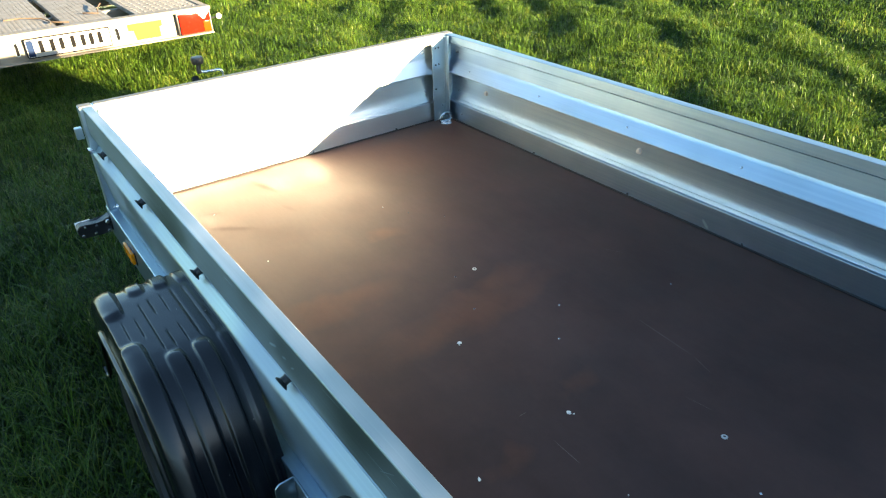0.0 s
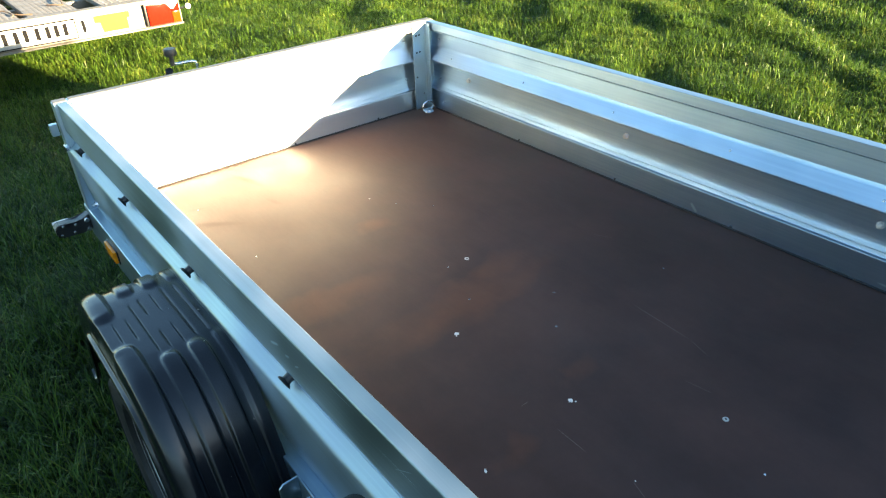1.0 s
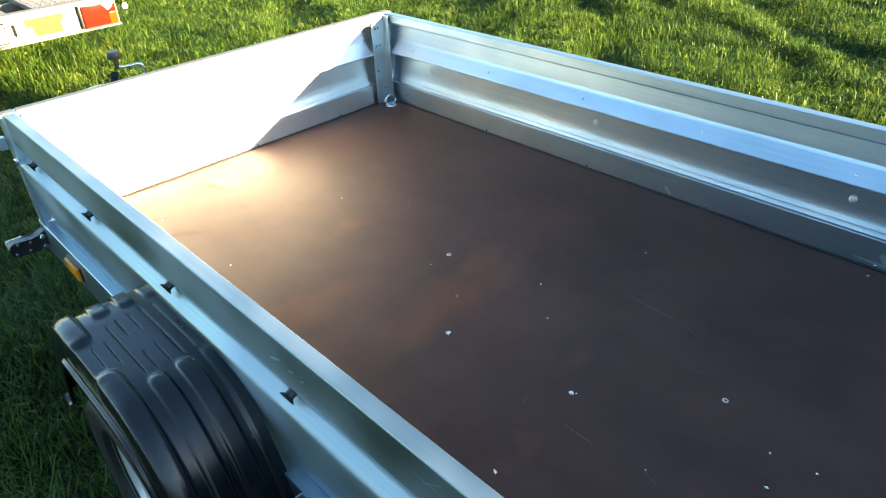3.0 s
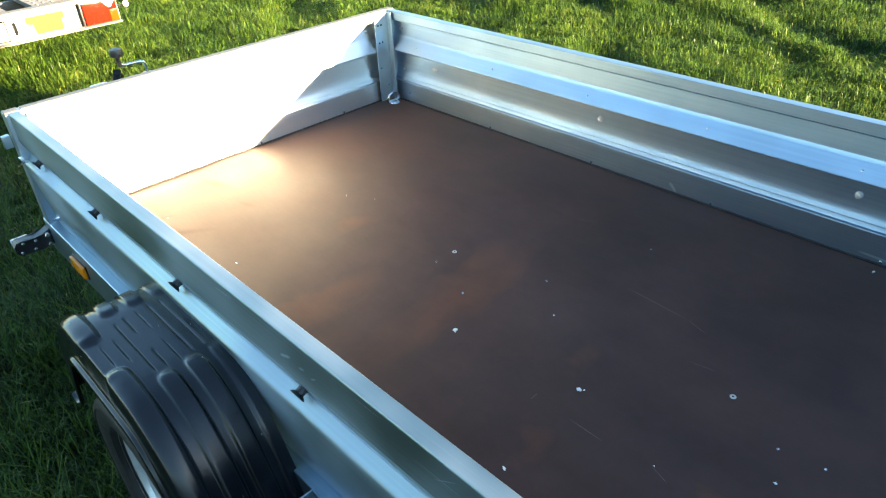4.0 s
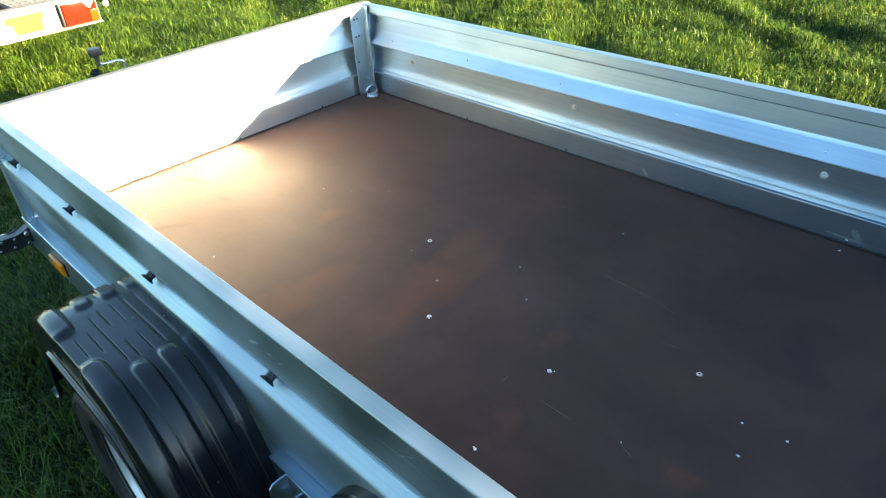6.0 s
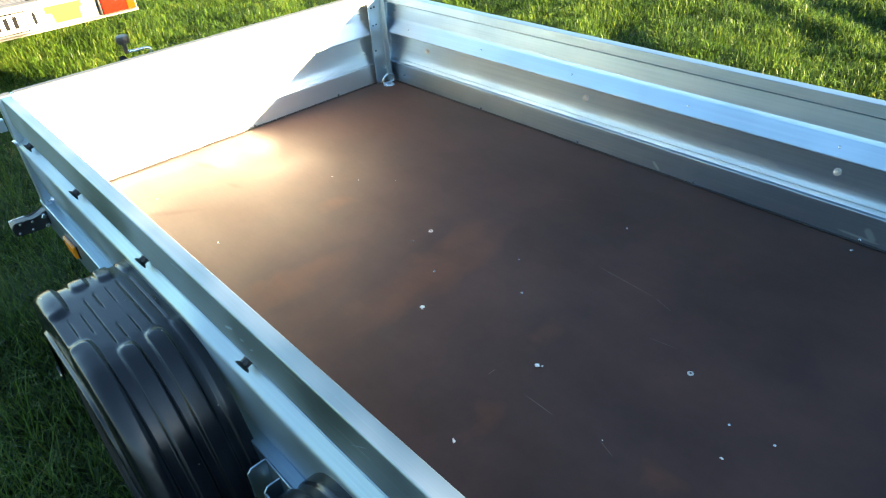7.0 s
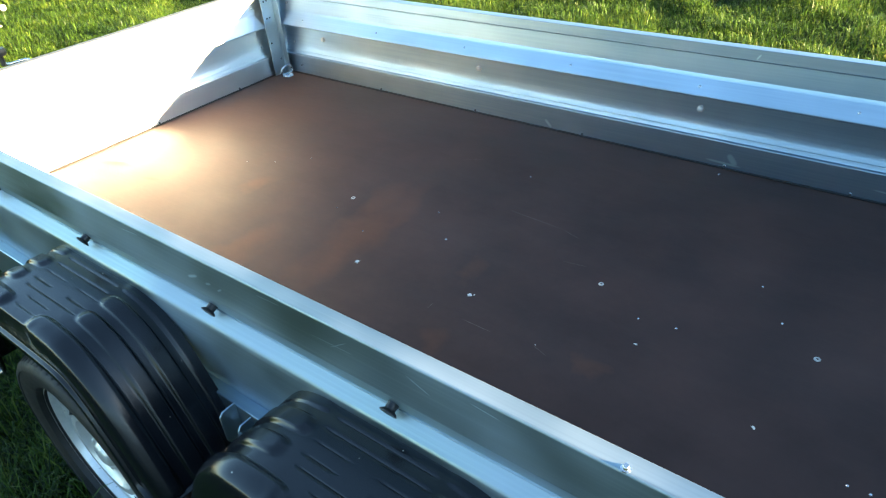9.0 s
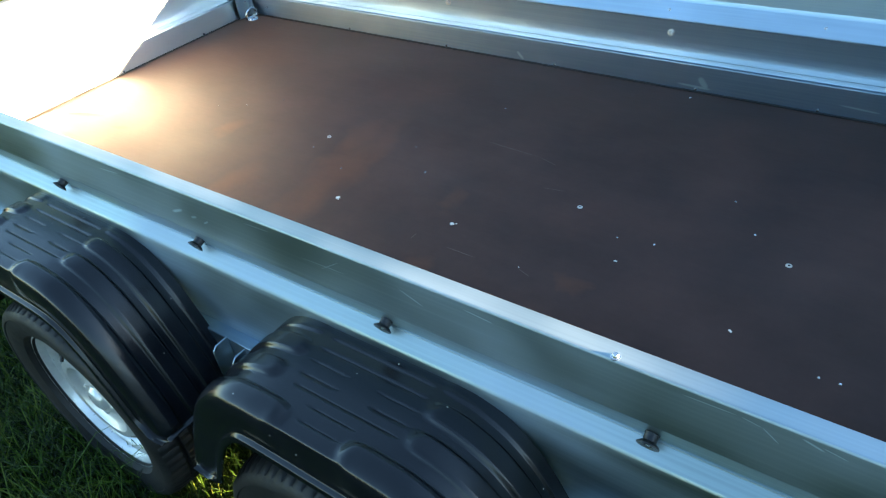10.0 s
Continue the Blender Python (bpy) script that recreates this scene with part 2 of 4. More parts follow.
# sunlit copy of the same zinc, paled so more sun bounces to the floor
ZINC_X_LIT = galvanised("zinc_sheet_crossways_lit", (0.04, 1.0, 1.0), 0.36, 0.30, (0.86, 0.87, 0.87), (0.93, 0.94, 0.94), (1, 0, 0))
ZINC = galvanised("zinc_plate", (1.0, 1.0, 1.0), 0.44, 0.38, (0.40, 0.50, 0.57), (0.49, 0.58, 0.64))
DULL = mat("dull_zinc_bolt", (0.56, 0.54, 0.51), 0.55, 0.3, (0.42, 0.41, 0.40), 90)
# zinc darkened for the front rim's unlit top, also on the grey post caps
DARKENED_ZINC = mat("darkened_zinc", (0.20, 0.20, 0.195), 0.6, 0.4, (0.14, 0.14, 0.138), 40)
CHROME = mat("bright_zinc_bolt", (0.75, 0.76, 0.77), 0.25, 1.0, (0.6, 0.61, 0.63), 60)
BLACK = mat("black_plastic", (0.006, 0.0065, 0.0075), 0.38, 0.0, (0.02, 0.021, 0.023), 30, 0.15, 700, 0.06)
FENDER = mat("black_moulded_plastic", (0.0045, 0.005, 0.007), 0.21, 0.0, (0.007, 0.008, 0.011), 9, 0.06, 500, 0.05, 0.5)
def add_specks(m, scale, share, colour):
    """Scatter tiny pale specks of dust over a surface."""
    n, l = m.node_tree.nodes, m.node_tree.links
    b = n["Principled BSDF"]
    old = b.inputs["Base Color"].links[0].from_socket
    co = n.new("ShaderNodeTexCoord")
    cell = n.new("ShaderNodeTexVoronoi")
    cell.inputs["Scale"].default_value = scale
    l.new(co.outputs["Object"], cell.inputs["Vector"])
    near = n.new("ShaderNodeMath")
    near.operation = "LESS_THAN"
    near.inputs[1].default_value = 0.085
    l.new(cell.outputs["Distance"], near.inputs[0])
    pick = n.new("ShaderNodeSeparateColor")
    l.new(cell.outputs["Color"], pick.inputs[0])
    some = n.new("ShaderNodeMath")
    some.operation = "LESS_THAN"
    some.inputs[1].default_value = share
    l.new(pick.outputs[0], some.inputs[0])
    both = n.new("ShaderNodeMath")
    both.operation = "MULTIPLY"
    l.new(near.outputs[0], both.inputs[0])
    l.new(some.outputs[0], both.inputs[1])
    mix = n.new("ShaderNodeMix")
    mix.data_type = "RGBA"
    mix.inputs["B"].default_value = (*colour, 1)
    l.new(both.outputs[0], mix.inputs["Factor"])
    l.new(old, mix.inputs["A"])
    l.new(mix.outputs["Result"], b.inputs["Base Color"])


add_specks(FENDER, 70.0, 0.10, (0.42, 0.40, 0.33))
RUBBER = mat("tyre_rubber", (0.005, 0.005, 0.006), 0.6, 0.0, (0.011, 0.0105, 0.010), 14, 0.3, 300, 0.1)
SILVER = mat("silver_wheel_paint", (0.74, 0.75, 0.75), 0.33, 0.55, (0.62, 0.63, 0.63), 25, 0.05, 400, 0.08)
AMBER = mat("amber_lens", (0.85, 0.28, 0.01), 0.18, 0.0, (0.7, 0.2, 0.01), 90, 0.1, 500)
RED = mat("red_lens", (0.30, 0.008, 0.004), 0.12, 0.0, (0.22, 0.006, 0.003), 80, spec=0.15)
ORANGE = mat("orange_lens", (0.34, 0.03, 0.003), 0.12, 0.0, (0.30, 0.025, 0.003), 80, spec=0.15)
CLEAR = mat("white_lens", (0.8, 0.78, 0.74), 0.15, 0.0, (0.65, 0.63, 0.6), 80, 0.15, 400)
WHITE = mat("white_plate", (0.30, 0.30, 0.295), 0.4, 0.0, (0.25, 0.25, 0.245), 30)
INK = mat("dark_ink", (0.005, 0.005, 0.006), 0.85, 0.0, (0.007, 0.007, 0.007), 30, spec=0.05)
BLUE = mat("blue_band", (0.003, 0.014, 0.050), 0.6, 0.0, (0.003, 0.012, 0.042), 30, spec=0.1)
YELLOW = mat("yellow_reflector", (0.62, 0.45, 0.003), 0.55, 0.0, (0.5, 0.36, 0.003), 40, spec=0.2)
BROWN = mat("brown_grip", (0.06, 0.045, 0.035), 0.45, 0.0, (0.09, 0.065, 0.05), 40, 0.1, 300)
BEAM = mat("pale_coated_steel", (0.17, 0.155, 0.13), 0.6, 0.0, (0.125, 0.112, 0.092), 8, 0.1, 200, 0.1)
DECK = mat("weathered_alloy_plank", (0.165, 0.165, 0.162), 0.75, 0.0, (0.115, 0.113, 0.110), 12, 0.25, 120, 0.12)
STRAW = mat("dry_straw", (0.10, 0.068, 0.042), 0.85, 0.0, (0.07, 0.046, 0.03), 60)
CRUMB = mat("pale_crumb", (0.86, 0.85, 0.82), 0.6, 0.0, (0.62, 0.60, 0.56), 200, 0.2, 900)
PLASTER = mat("grey_render", (0.42, 0.40, 0.37), 0.9, 0.0, (0.34, 0.32, 0.29), 3, 0.3, 90)


SCRATCHES = ((-0.472, -1.374, -0.484, -1.536, 0.0009), (-0.484, -1.536, -0.501, -1.589, 0.0007), (-0.885, -1.522, -0.887, -1.600, 0.0008), (-0.875, -1.690, -0.888, -1.727, 0.0008),
             (-0.896, -1.442, -0.875, -1.442, 0.0008), (-0.60, -1.60, -0.59, -1.66, 0.0005), (-0.30, -1.10, -0.27, -1.16, 0.0005))


def floor_material():
    """Brown film-faced plywood: satin film with worn, rusty smudges, scuffs and haze."""
    m = bpy.data.materials.new("film_faced_plywood")
    m.use_nodes = True
    n, l = m.node_tree.nodes, m.node_tree.links
    b = n["Principled BSDF"]
    co = n.new("ShaderNodeTexCoord")
    sep = n.new("ShaderNodeSeparateXYZ")
    warp = n.new("ShaderNodeTexNoise")
    warp.inputs["Scale"].default_value, warp.inputs["Detail"].default_value = 9, 5
    l.new(co.outputs["Object"], warp.inputs["Vector"])
    add = n.new("ShaderNodeVectorMath")
    add.operation = "MULTIPLY_ADD"
    add.inputs[1].default_value = (0.16, 0.16, 0.0)
    l.new(warp.outputs["Color"], add.inputs[0])
    l.new(co.outputs["Object"], add.inputs[2])
    l.new(add.outputs[0], sep.inputs[0])

    def op(kind, a, c, third=None):
        o = n.new("ShaderNodeMath")
        o.operation = kind
        for i, v in enumerate((a, c, third)):
            if v is None:
                continue
            if isinstance(v, (int, float)):
                o.inputs[i].default_value = v
            else:
                l.new(v, o.inputs[i])
        return o.outputs[0]

    def spot(x, y, rx, ry, turn=0.0, at=None):
        """1 at a place of the floor, falling to 0 at the ellipse's edge."""
        c, s = math.cos(turn), math.sin(turn)
        src, off = (at, 0.01) if at else (sep, 0.08)
        dx, dy = op("SUBTRACT", src.outputs[0], x + off), op("SUBTRACT", src.outputs[1], y + off)
        u = op("DIVIDE", op("ADD", op("MULTIPLY", dx, c), op("MULTIPLY", dy, s)), rx)
        v = op("DIVIDE", op("SUBTRACT", op("MULTIPLY", dy, c), op("MULTIPLY", dx, s)), ry)
        d = op("ADD", op("MULTIPLY", u, u), op("MULTIPLY", v, v))
        o = op("SUBTRACT", 1.0, d)
        o_node = o.node
        o_node.use_clamp = True
        return o

    rust = None
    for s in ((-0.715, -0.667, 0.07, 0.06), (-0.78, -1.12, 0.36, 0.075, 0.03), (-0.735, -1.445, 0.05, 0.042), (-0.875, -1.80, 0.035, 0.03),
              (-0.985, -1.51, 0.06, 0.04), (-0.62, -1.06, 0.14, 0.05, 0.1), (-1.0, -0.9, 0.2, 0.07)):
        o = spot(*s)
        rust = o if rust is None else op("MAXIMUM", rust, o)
    light_warp = n.new("ShaderNodeVectorMath")
    light_warp.operation = "MULTIPLY_ADD"
    light_warp.inputs[1].default_value = (0.02, 0.02, 0.0)
    l.new(warp.outputs["Color"], light_warp.inputs[0])
    l.new(co.outputs["Object"], light_warp.inputs[2])
    near = n.new("ShaderNodeSeparateXYZ")
    l.new(light_warp.outputs[0], near.inputs[0])
    scuff = None
    for s in ((-1.048, -0.360, 0.095, 0.014, -0.65), (-0.856, -0.149, 0.090, 0.012, -1.30), (-0.856, -0.345, 0.040, 0.010, -1.33), (-1.058, -0.230, 0.035, 0.008, -0.4)):
        o = spot(*s, at=near)
        scuff = o if scuff is None else op("MAXIMUM", scuff, o)
    plain = n.new("ShaderNodeSeparateXYZ")
    l.new(co.outputs["Object"], plain.inputs[0])

    def scratch(x0, y0, x1, y1, wide):
        """1 along a thin straight line on the floor."""
        d = math.hypot(x1 - x0, y1 - y0)
        c, s = (x1 - x0) / d, (y1 - y0) / d
        dx, dy = op("SUBTRACT", plain.outputs[0], (x0 + x1) / 2), op("SUBTRACT", plain.outputs[1], (y0 + y1) / 2)
        u = op("DIVIDE", op("ADD", op("MULTIPLY", dx, c), op("MULTIPLY", dy, s)), d / 2)
        v = op("DIVIDE", op("SUBTRACT", op("MULTIPLY", dy, c), op("MULTIPLY", dx, s)), wide)
        o = op("SUBTRACT", 1.0, op("ADD", op("POWER", op("ABSOLUTE", u, 0), 4.0), op("MULTIPLY", v, v)))
        o.node.use_clamp = True
        return o

    lines = None
    for s in SCRATCHES:
        o = scratch(*s)
        lines = o if lines is None else op("MAXIMUM", lines, o)
    blotch = n.new("ShaderNodeTexNoise")
    blotch.inputs["Scale"].default_value, blotch.inputs["Detail"].default_value, blotch.inputs["Roughness"].default_value = 4.5, 8, 0.6
    l.new(co.outputs["Object"], blotch.inputs["Vector"])
    grain_map = n.new("ShaderNodeMapping")
    grain_map.inputs["Scale"].default_value = (1.0, 0.12, 1.0)
    l.new(co.outputs["Object"], grain_map.inputs["Vector"])
    grain = n.new("ShaderNodeTexNoise")
    grain.inputs["Scale"].default_value, grain.inputs["Detail"].default_value = 140, 5
    l.new(grain_map.outputs["Vector"], grain.inputs["Vector"])
    m1 = n.new("ShaderNodeMix")
    m1.data_type = "RGBA"
    m1.inputs["A"].default_value, m1.inputs["B"].default_value = (0.025, 0.0120, 0.0100, 1), (0.052, 0.0252, 0.0200, 1)
    f1 = n.new("ShaderNodeMapRange")
    f1.inputs["From Min"].default_value, f1.inputs["From Max"].default_value = 0.35, 0.68
    l.new(blotch.outputs["Fac"], f1.inputs["Value"])
    l.new(f1.outputs["Result"], m1.inputs["Factor"])
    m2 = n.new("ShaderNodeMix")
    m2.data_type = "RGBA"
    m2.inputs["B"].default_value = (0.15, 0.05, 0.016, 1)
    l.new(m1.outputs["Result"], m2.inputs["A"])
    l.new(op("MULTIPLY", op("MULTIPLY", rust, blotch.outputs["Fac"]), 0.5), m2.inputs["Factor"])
    m3 = n.new("ShaderNodeMix")
    m3.data_type = "RGBA"
    m3.inputs["B"].default_value = (0.20, 0.17, 0.16, 1)
    l.new(m2.outputs["Result"], m3.inputs["A"])
    l.new(op("MULTIPLY", op("MULTIPLY", lines, grain.outputs["Fac"]), 0.9), m3.inputs["Factor"])
    l.new(m3.outputs["Result"], b.inputs["Base Color"])
    r = op("MULTIPLY_ADD", blotch.outputs["Fac"], 0.14, 0.53)
    r = op("MULTIPLY_ADD", scuff, 0.075, r)
    r = op("MULTIPLY_ADD", grain.outputs["Fac"], 0.06, r)
    l.new(r, b.inputs["Roughness"])
    # uneven film: cloudy gloss in lengthwise drifts
    drift_map = n.new("ShaderNodeMapping")
    drift_map.inputs["Scale"].default_value = (1.0, 0.45, 1.0)
    l.new(co.outputs["Object"], drift_map.inputs["Vector"])
    drift = n.new("ShaderNodeTexNoise")
    drift.inputs["Scale"].default_value, drift.inputs["Detail"].default_value, drift.inputs["Roughness"].default_value = 7.0, 9, 0.62
    l.new(drift_map.outputs["Vector"], drift.inputs["Vector"])
    l.new(op("MULTIPLY_ADD", drift.outputs["Fac"], 0.42, 0.22), b.inputs["Specular IOR Level"])
    b.inputs["Specular Tint"].default_value = (1.0, 0.71, 0.66, 1)
    # a warm sheen, added to carry the front board's glow further along the floor
    b.inputs["Sheen Weight"].default_value, b.inputs["Sheen Roughness"].default_value, b.inputs["Sheen Tint"].default_value = 0.13, 0.30, (1.0, 0.74, 0.63, 1)
    bp = n.new("ShaderNodeBump")
    bp.inputs["Strength"].default_value, bp.inputs["Distance"].default_value = 0.12, 0.001
    l.new(grain.outputs["Fac"], bp.inputs["Height"])
    l.new(bp.outputs["Normal"], b.inputs["Normal"])
    return m


PLY = floor_material()


def grass_material(name, dark, light, dry, per_blade):
    m = bpy.data.materials.new(name)
    m.use_nodes = True
    n, l = m.node_tree.nodes, m.node_tree.links
    b = n["Principled BSDF"]
    out = n["Material Output"]
    co = n.new("ShaderNodeTexCoord")
    big = n.new("ShaderNodeTexNoise")
    big.inputs["Scale"].default_value, big.inputs["Detail"].default_value = 2.2, 8
    l.new(co.outputs["Object"], big.inputs["Vector"])
    rnd = None
    if per_blade:
        geo = n.new("ShaderNodeNewGeometry")
        rnd = geo.outputs["Random Per Island"]
    else:
        fine = n.new("ShaderNodeTexNoise")
        fine.inputs["Scale"].default_value, fine.inputs["Detail"].default_value = 60, 6
        l.new(co.outputs["Object"], fine.inputs["Vector"])
        rnd = fine.outputs["Fac"]
    f = n.new("ShaderNodeMath")
    f.operation = "MULTIPLY_ADD"
    f.inputs[1].default_value = 0.78
    few = n.new("ShaderNodeMath")
    few.operation = "POWER"
    few.inputs[1].default_value = 1.2 if per_blade else 1.0
    l.new(rnd, few.inputs[0])
    l.new(few.outputs[0], f.inputs[0])
    g = n.new("ShaderNodeMapRange")
    g.inputs["From Min"].default_value, g.inputs["From Max"].default_value = 0.35, 0.7
    g.inputs["To Min"].default_value, g.inputs["To Max"].default_value = -0.02, 0.30
    l.new(big.outputs["Fac"], g.inputs["Value"])
    l.new(g.outputs["Result"], f.inputs[2])
    ramp = n.new("ShaderNodeValToRGB")
    e = ramp.color_ramp.elements
    e[0].position, e[0].color = 0.05, (*dark, 1)
    e[1].position, e[1].color = 0.70, (*light, 1)
    extra = ramp.color_ramp.elements.new(0.99)
    extra.color = (*dry, 1)
    l.new(f.outputs[0], ramp.inputs["Fac"])
    l.new(ramp.outputs["Color"], b.inputs["Base Color"])
    b.inputs["Roughness"].default_value = 0.42 if per_blade else 0.8
    b.inputs["Specular IOR Level"].default_value = 0.2 if per_blade else 0.1
    if per_blade:
        tr = n.new("ShaderNodeBsdfTranslucent")
        l.new(ramp.outputs["Color"], tr.inputs["Color"])
        mx = n.new("ShaderNodeMixShader")
        mx.inputs[0].default_value = 0.32
        l.new(b.outputs[0], mx.inputs[1])
        l.new(tr.outputs[0], mx.inputs[2])
        l.new(mx.outputs[0], out.inputs["Surface"])
    return m


# low blades coloured nearly black for the shade between the longer ones
LOW_SHADED = grass_material("grass_low_shaded", (0.002, 0.006, 0.0025), (0.012, 0.028, 0.008), (0.02, 0.03, 0.01), True)
BLADES = grass_material("grass_blades", (0.005, 0.019, 0.004), (0.074, 0.142, 0.015), (0.15, 0.17, 0.03), True)
SOIL = grass_material("grass_ground", (0.006, 0.014, 0.003), (0.018, 0.036, 0.007), (0.05, 0.05, 0.02), False)

# ---- ground ----
def hills(x, y):
    """Height of the lawn: gentle unevenness and old mowing ridges, flat under the trailers."""
    far = np.clip((np.hypot(x - MID, y + 1.2) - 2.2) / 2.0, 0, 1)
    across = 0.81 * x - 0.59 * y + 0.22 * waves(x, y, 8, 1.7, 2)
    ridges = np.clip((x - 0.6) / 1.2, 0, 1) * 0.026 * np.sin(6.283 * (across - 1.13) / 0.74) * (0.75 + 0.5 * waves(x, y, 9, 1.3, 1))
    return far * (0.010 * waves(x, y, 3, 1.1, 2) + 0.02 * waves(x, y, 5, 3.5, 1)) + ridges


def build_ground():
    xs = np.concatenate([[-1500, -300, -80, -30, -16], np.linspace(-9, 10, 150), [16, 30, 80, 300, 1500]])
    ys = np.concatenate([[-1500, -300, -80, -30, -14], np.linspace(-7, 10, 134), [16, 30, 80, 300, 1500]])
    gx, gy = np.meshgrid(xs, ys)
    near = (np.abs(gx - 0.5) < 9.4) & (np.abs(gy - 1.5) < 8.4)
    gz = np.where(near, hills(gx, gy), 0.0)
    verts = np.stack([gx, gy, gz], -1).reshape(-1, 3)
    w = len(xs)
    faces = [(j * w + i, j * w + i + 1, (j + 1) * w + i + 1, (j + 1) * w + i) for j in range(len(ys) - 1) for i in range(w - 1)]
    me = bpy.data.meshes.new("ground")
    me.from_pydata(verts.tolist(), [], faces)
    me.shade_smooth()
    me.materials.append(SOIL)
    return tagged(new("ground", me), "level lawn of earth under short green grass", "ground", kind="structure")


def blade_mesh(me, x, y, w, h, rng, bends, material):
    """Blades in numpy, clumped and arching: a base, bends joints and a tip each."""
    n = len(x)
    tuft = waves(x, y, 21, 0.32, 3) + 0.8 * waves(x, y, 22, 0.9, 2)
    h = h * np.clip(0.95 + 0.26 * tuft, 0.5, 1.5) * rng.uniform(0.45, 1.4, n)
    pressed = (np.abs(x - MID) < 0.95) & (y > -2.7) & (y < 0.1)
    h = np.where(pressed, h * 0.7, h)
    lean_to = rng.uniform(0, 6.283, n) * 0.9 + 1.2 * waves(x, y, 33, 0.35, 2)
    lean = h * rng.uniform(0.10, 1.3 if bends == 2 else 1.05, n)
    h = h * rng.uniform(0.6, 1.0, n)
    face = lean_to + math.pi / 2 + rng.uniform(-0.9, 0.9, n)
    ax, ay = np.cos(face) * w / 2, np.sin(face) * w / 2
    dx, dy = np.cos(lean_to) * lean, np.sin(lean_to) * lean
    z0 = hills(x, y) - 0.004
    droop = rng.uniform(0.66, 1.0, n)
    steps = ((0.22, 0.58, 0.95), (0.58, 0.95, 0.72)) if bends == 2 else ((0.36, 0.74, 0.88),)
    k = 3 + 2 * bends
    v = np.empty((n, k, 3), np.float32)
    v[:, 0] = np.stack([x - ax, y - ay, z0], -1)
    v[:, 1] = np.stack([x + ax, y + ay, z0], -1)
    for j, (run, rise, wide) in enumerate(steps):
        mx, my, mz = x + run * dx, y + run * dy, z0 + rise * h
        v[:, 2 + 2 * j] = np.stack([mx + wide * ax, my + wide * ay, mz], -1)
        v[:, 3 + 2 * j] = np.stack([mx - wide * ax, my - wide * ay, mz], -1)
    v[:, k - 1] = np.stack([x + dx, y + dy, z0 + h * droop], -1)
    corners = [0, 1, 2, 3] + ([3, 2, 4, 5, 5, 4, 6] if bends == 2 else [3, 2, 4])
    first = [0, 4, 8] if bends == 2 else [0, 4]
    base = np.arange(n, dtype=np.int32)[:, None]
    loops = (base * k + np.array([corners], np.int32)).ravel()
    starts = (base * len(corners) + np.array([first], np.int32)).ravel()
    me.vertices.add(n * k)
    me.vertices.foreach_set("co", v.ravel())
    me.loops.add(len(loops))
    me.loops.foreach_set("vertex_index", loops)
    me.polygons.add(len(starts))
    me.polygons.foreach_set("loop_start", starts)
    me.update(calc_edges=True)
    me.materials.append(material)
    return me


def build_grass():
    rng = np.random.RandomState(11)

    def sow(x0, x1, y0, y1, density, wide, tall, keep=None):
        k = int((x1 - x0) * (y1 - y0) * density)
        x, y = rng.uniform(x0, x1, k), rng.uniform(y0, y1, k)
        ok = np.ones(k, bool) if keep is None else keep(x, y)
        x, y = x[ok], y[ok]
        return x, y, wide * rng.uniform(0.65, 1.25, len(x)), np.full(len(x), tall)

    def fade(x, y):
        """Thins the lawn out softly where it runs on beyond the trailers."""
        far = np.maximum(np.maximum(-3.1 - x, x - 6.6), np.maximum(-2.9 - y, y - 6.8))
        return rng.uniform(0, 1, len(x)) > far / 1.6

    def rest(x, y):
        return fade(x, y) & ~((x > -2.35) & (x < -1.22) & (y > -1.5) & (y < 1.6)) & ~((x > -2.35) & (x < 4.4) & (y > 0.05) & (y < 5.0)) & ~((x > 0.2) & (y > -1.8))

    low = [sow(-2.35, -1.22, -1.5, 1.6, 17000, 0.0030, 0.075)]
    near = [sow(-2.35, -1.22, -1.5, 1.6, 9500, 0.0027, 0.135)]
    wide = [sow(-2.35, 1.6, 1.6, 5.0, 9500, 0.0036, 0.078), sow(-1.22, 1.6, 0.05, 1.6, 11000, 0.0034, 0.074), sow(0.2, 4.4, -1.8, 5.0, 9500, 0.0037, 0.070, lambda x, y: (x > 1.6) | (y < 0.05)),
            sow(4.4, 8.2, -1.8, 7.0, 3300, 0.0058, 0.072, fade), sow(-2.35, 4.4, 5.0, 8.4, 3300, 0.0058, 0.076, fade), sow(-4.7, 4.4, -4.4, 5.0, 1700, 0.0052, 0.085, rest), sow(-8, 10, -6, 10, 300, 0.014, 0.07, lambda x, y: (x < -4) | (x > 7.4) | (y < -3.5) | (y > 8))]
    label = "short uneven green lawn grass in tufts"
    for lot, bends, material in ((low, 1, LOW_SHADED), (near, 2, BLADES), (wide, 1, BLADES)):
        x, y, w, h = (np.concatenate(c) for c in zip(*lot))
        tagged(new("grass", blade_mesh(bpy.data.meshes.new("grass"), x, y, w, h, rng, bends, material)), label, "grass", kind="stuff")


build_ground()
build_grass()
# unseen wall, added to block the low sun; its gap lets one streak through
single("shade_wall", box((-16, -6.35, -0.05), (0.06, -6.1, 1.502), 0.01, box((0.28, -6.35, -0.05), (1.88, -6.1, 1.502), 0.01, box((1.885, -6.42, -0.05), (2.25, -6.1, 1.80), 0.01))), PLASTER, "unseen wall added to shade lawn and floor, with a gap and an end pier", "wall", kind="structure")

# ---- box trailer ----
trailer = tagged(thing("box_trailer", MID, -1.3), "galvanised twin-axle box trailer with brown plywood floor, empty, parked on grass", "trailer")

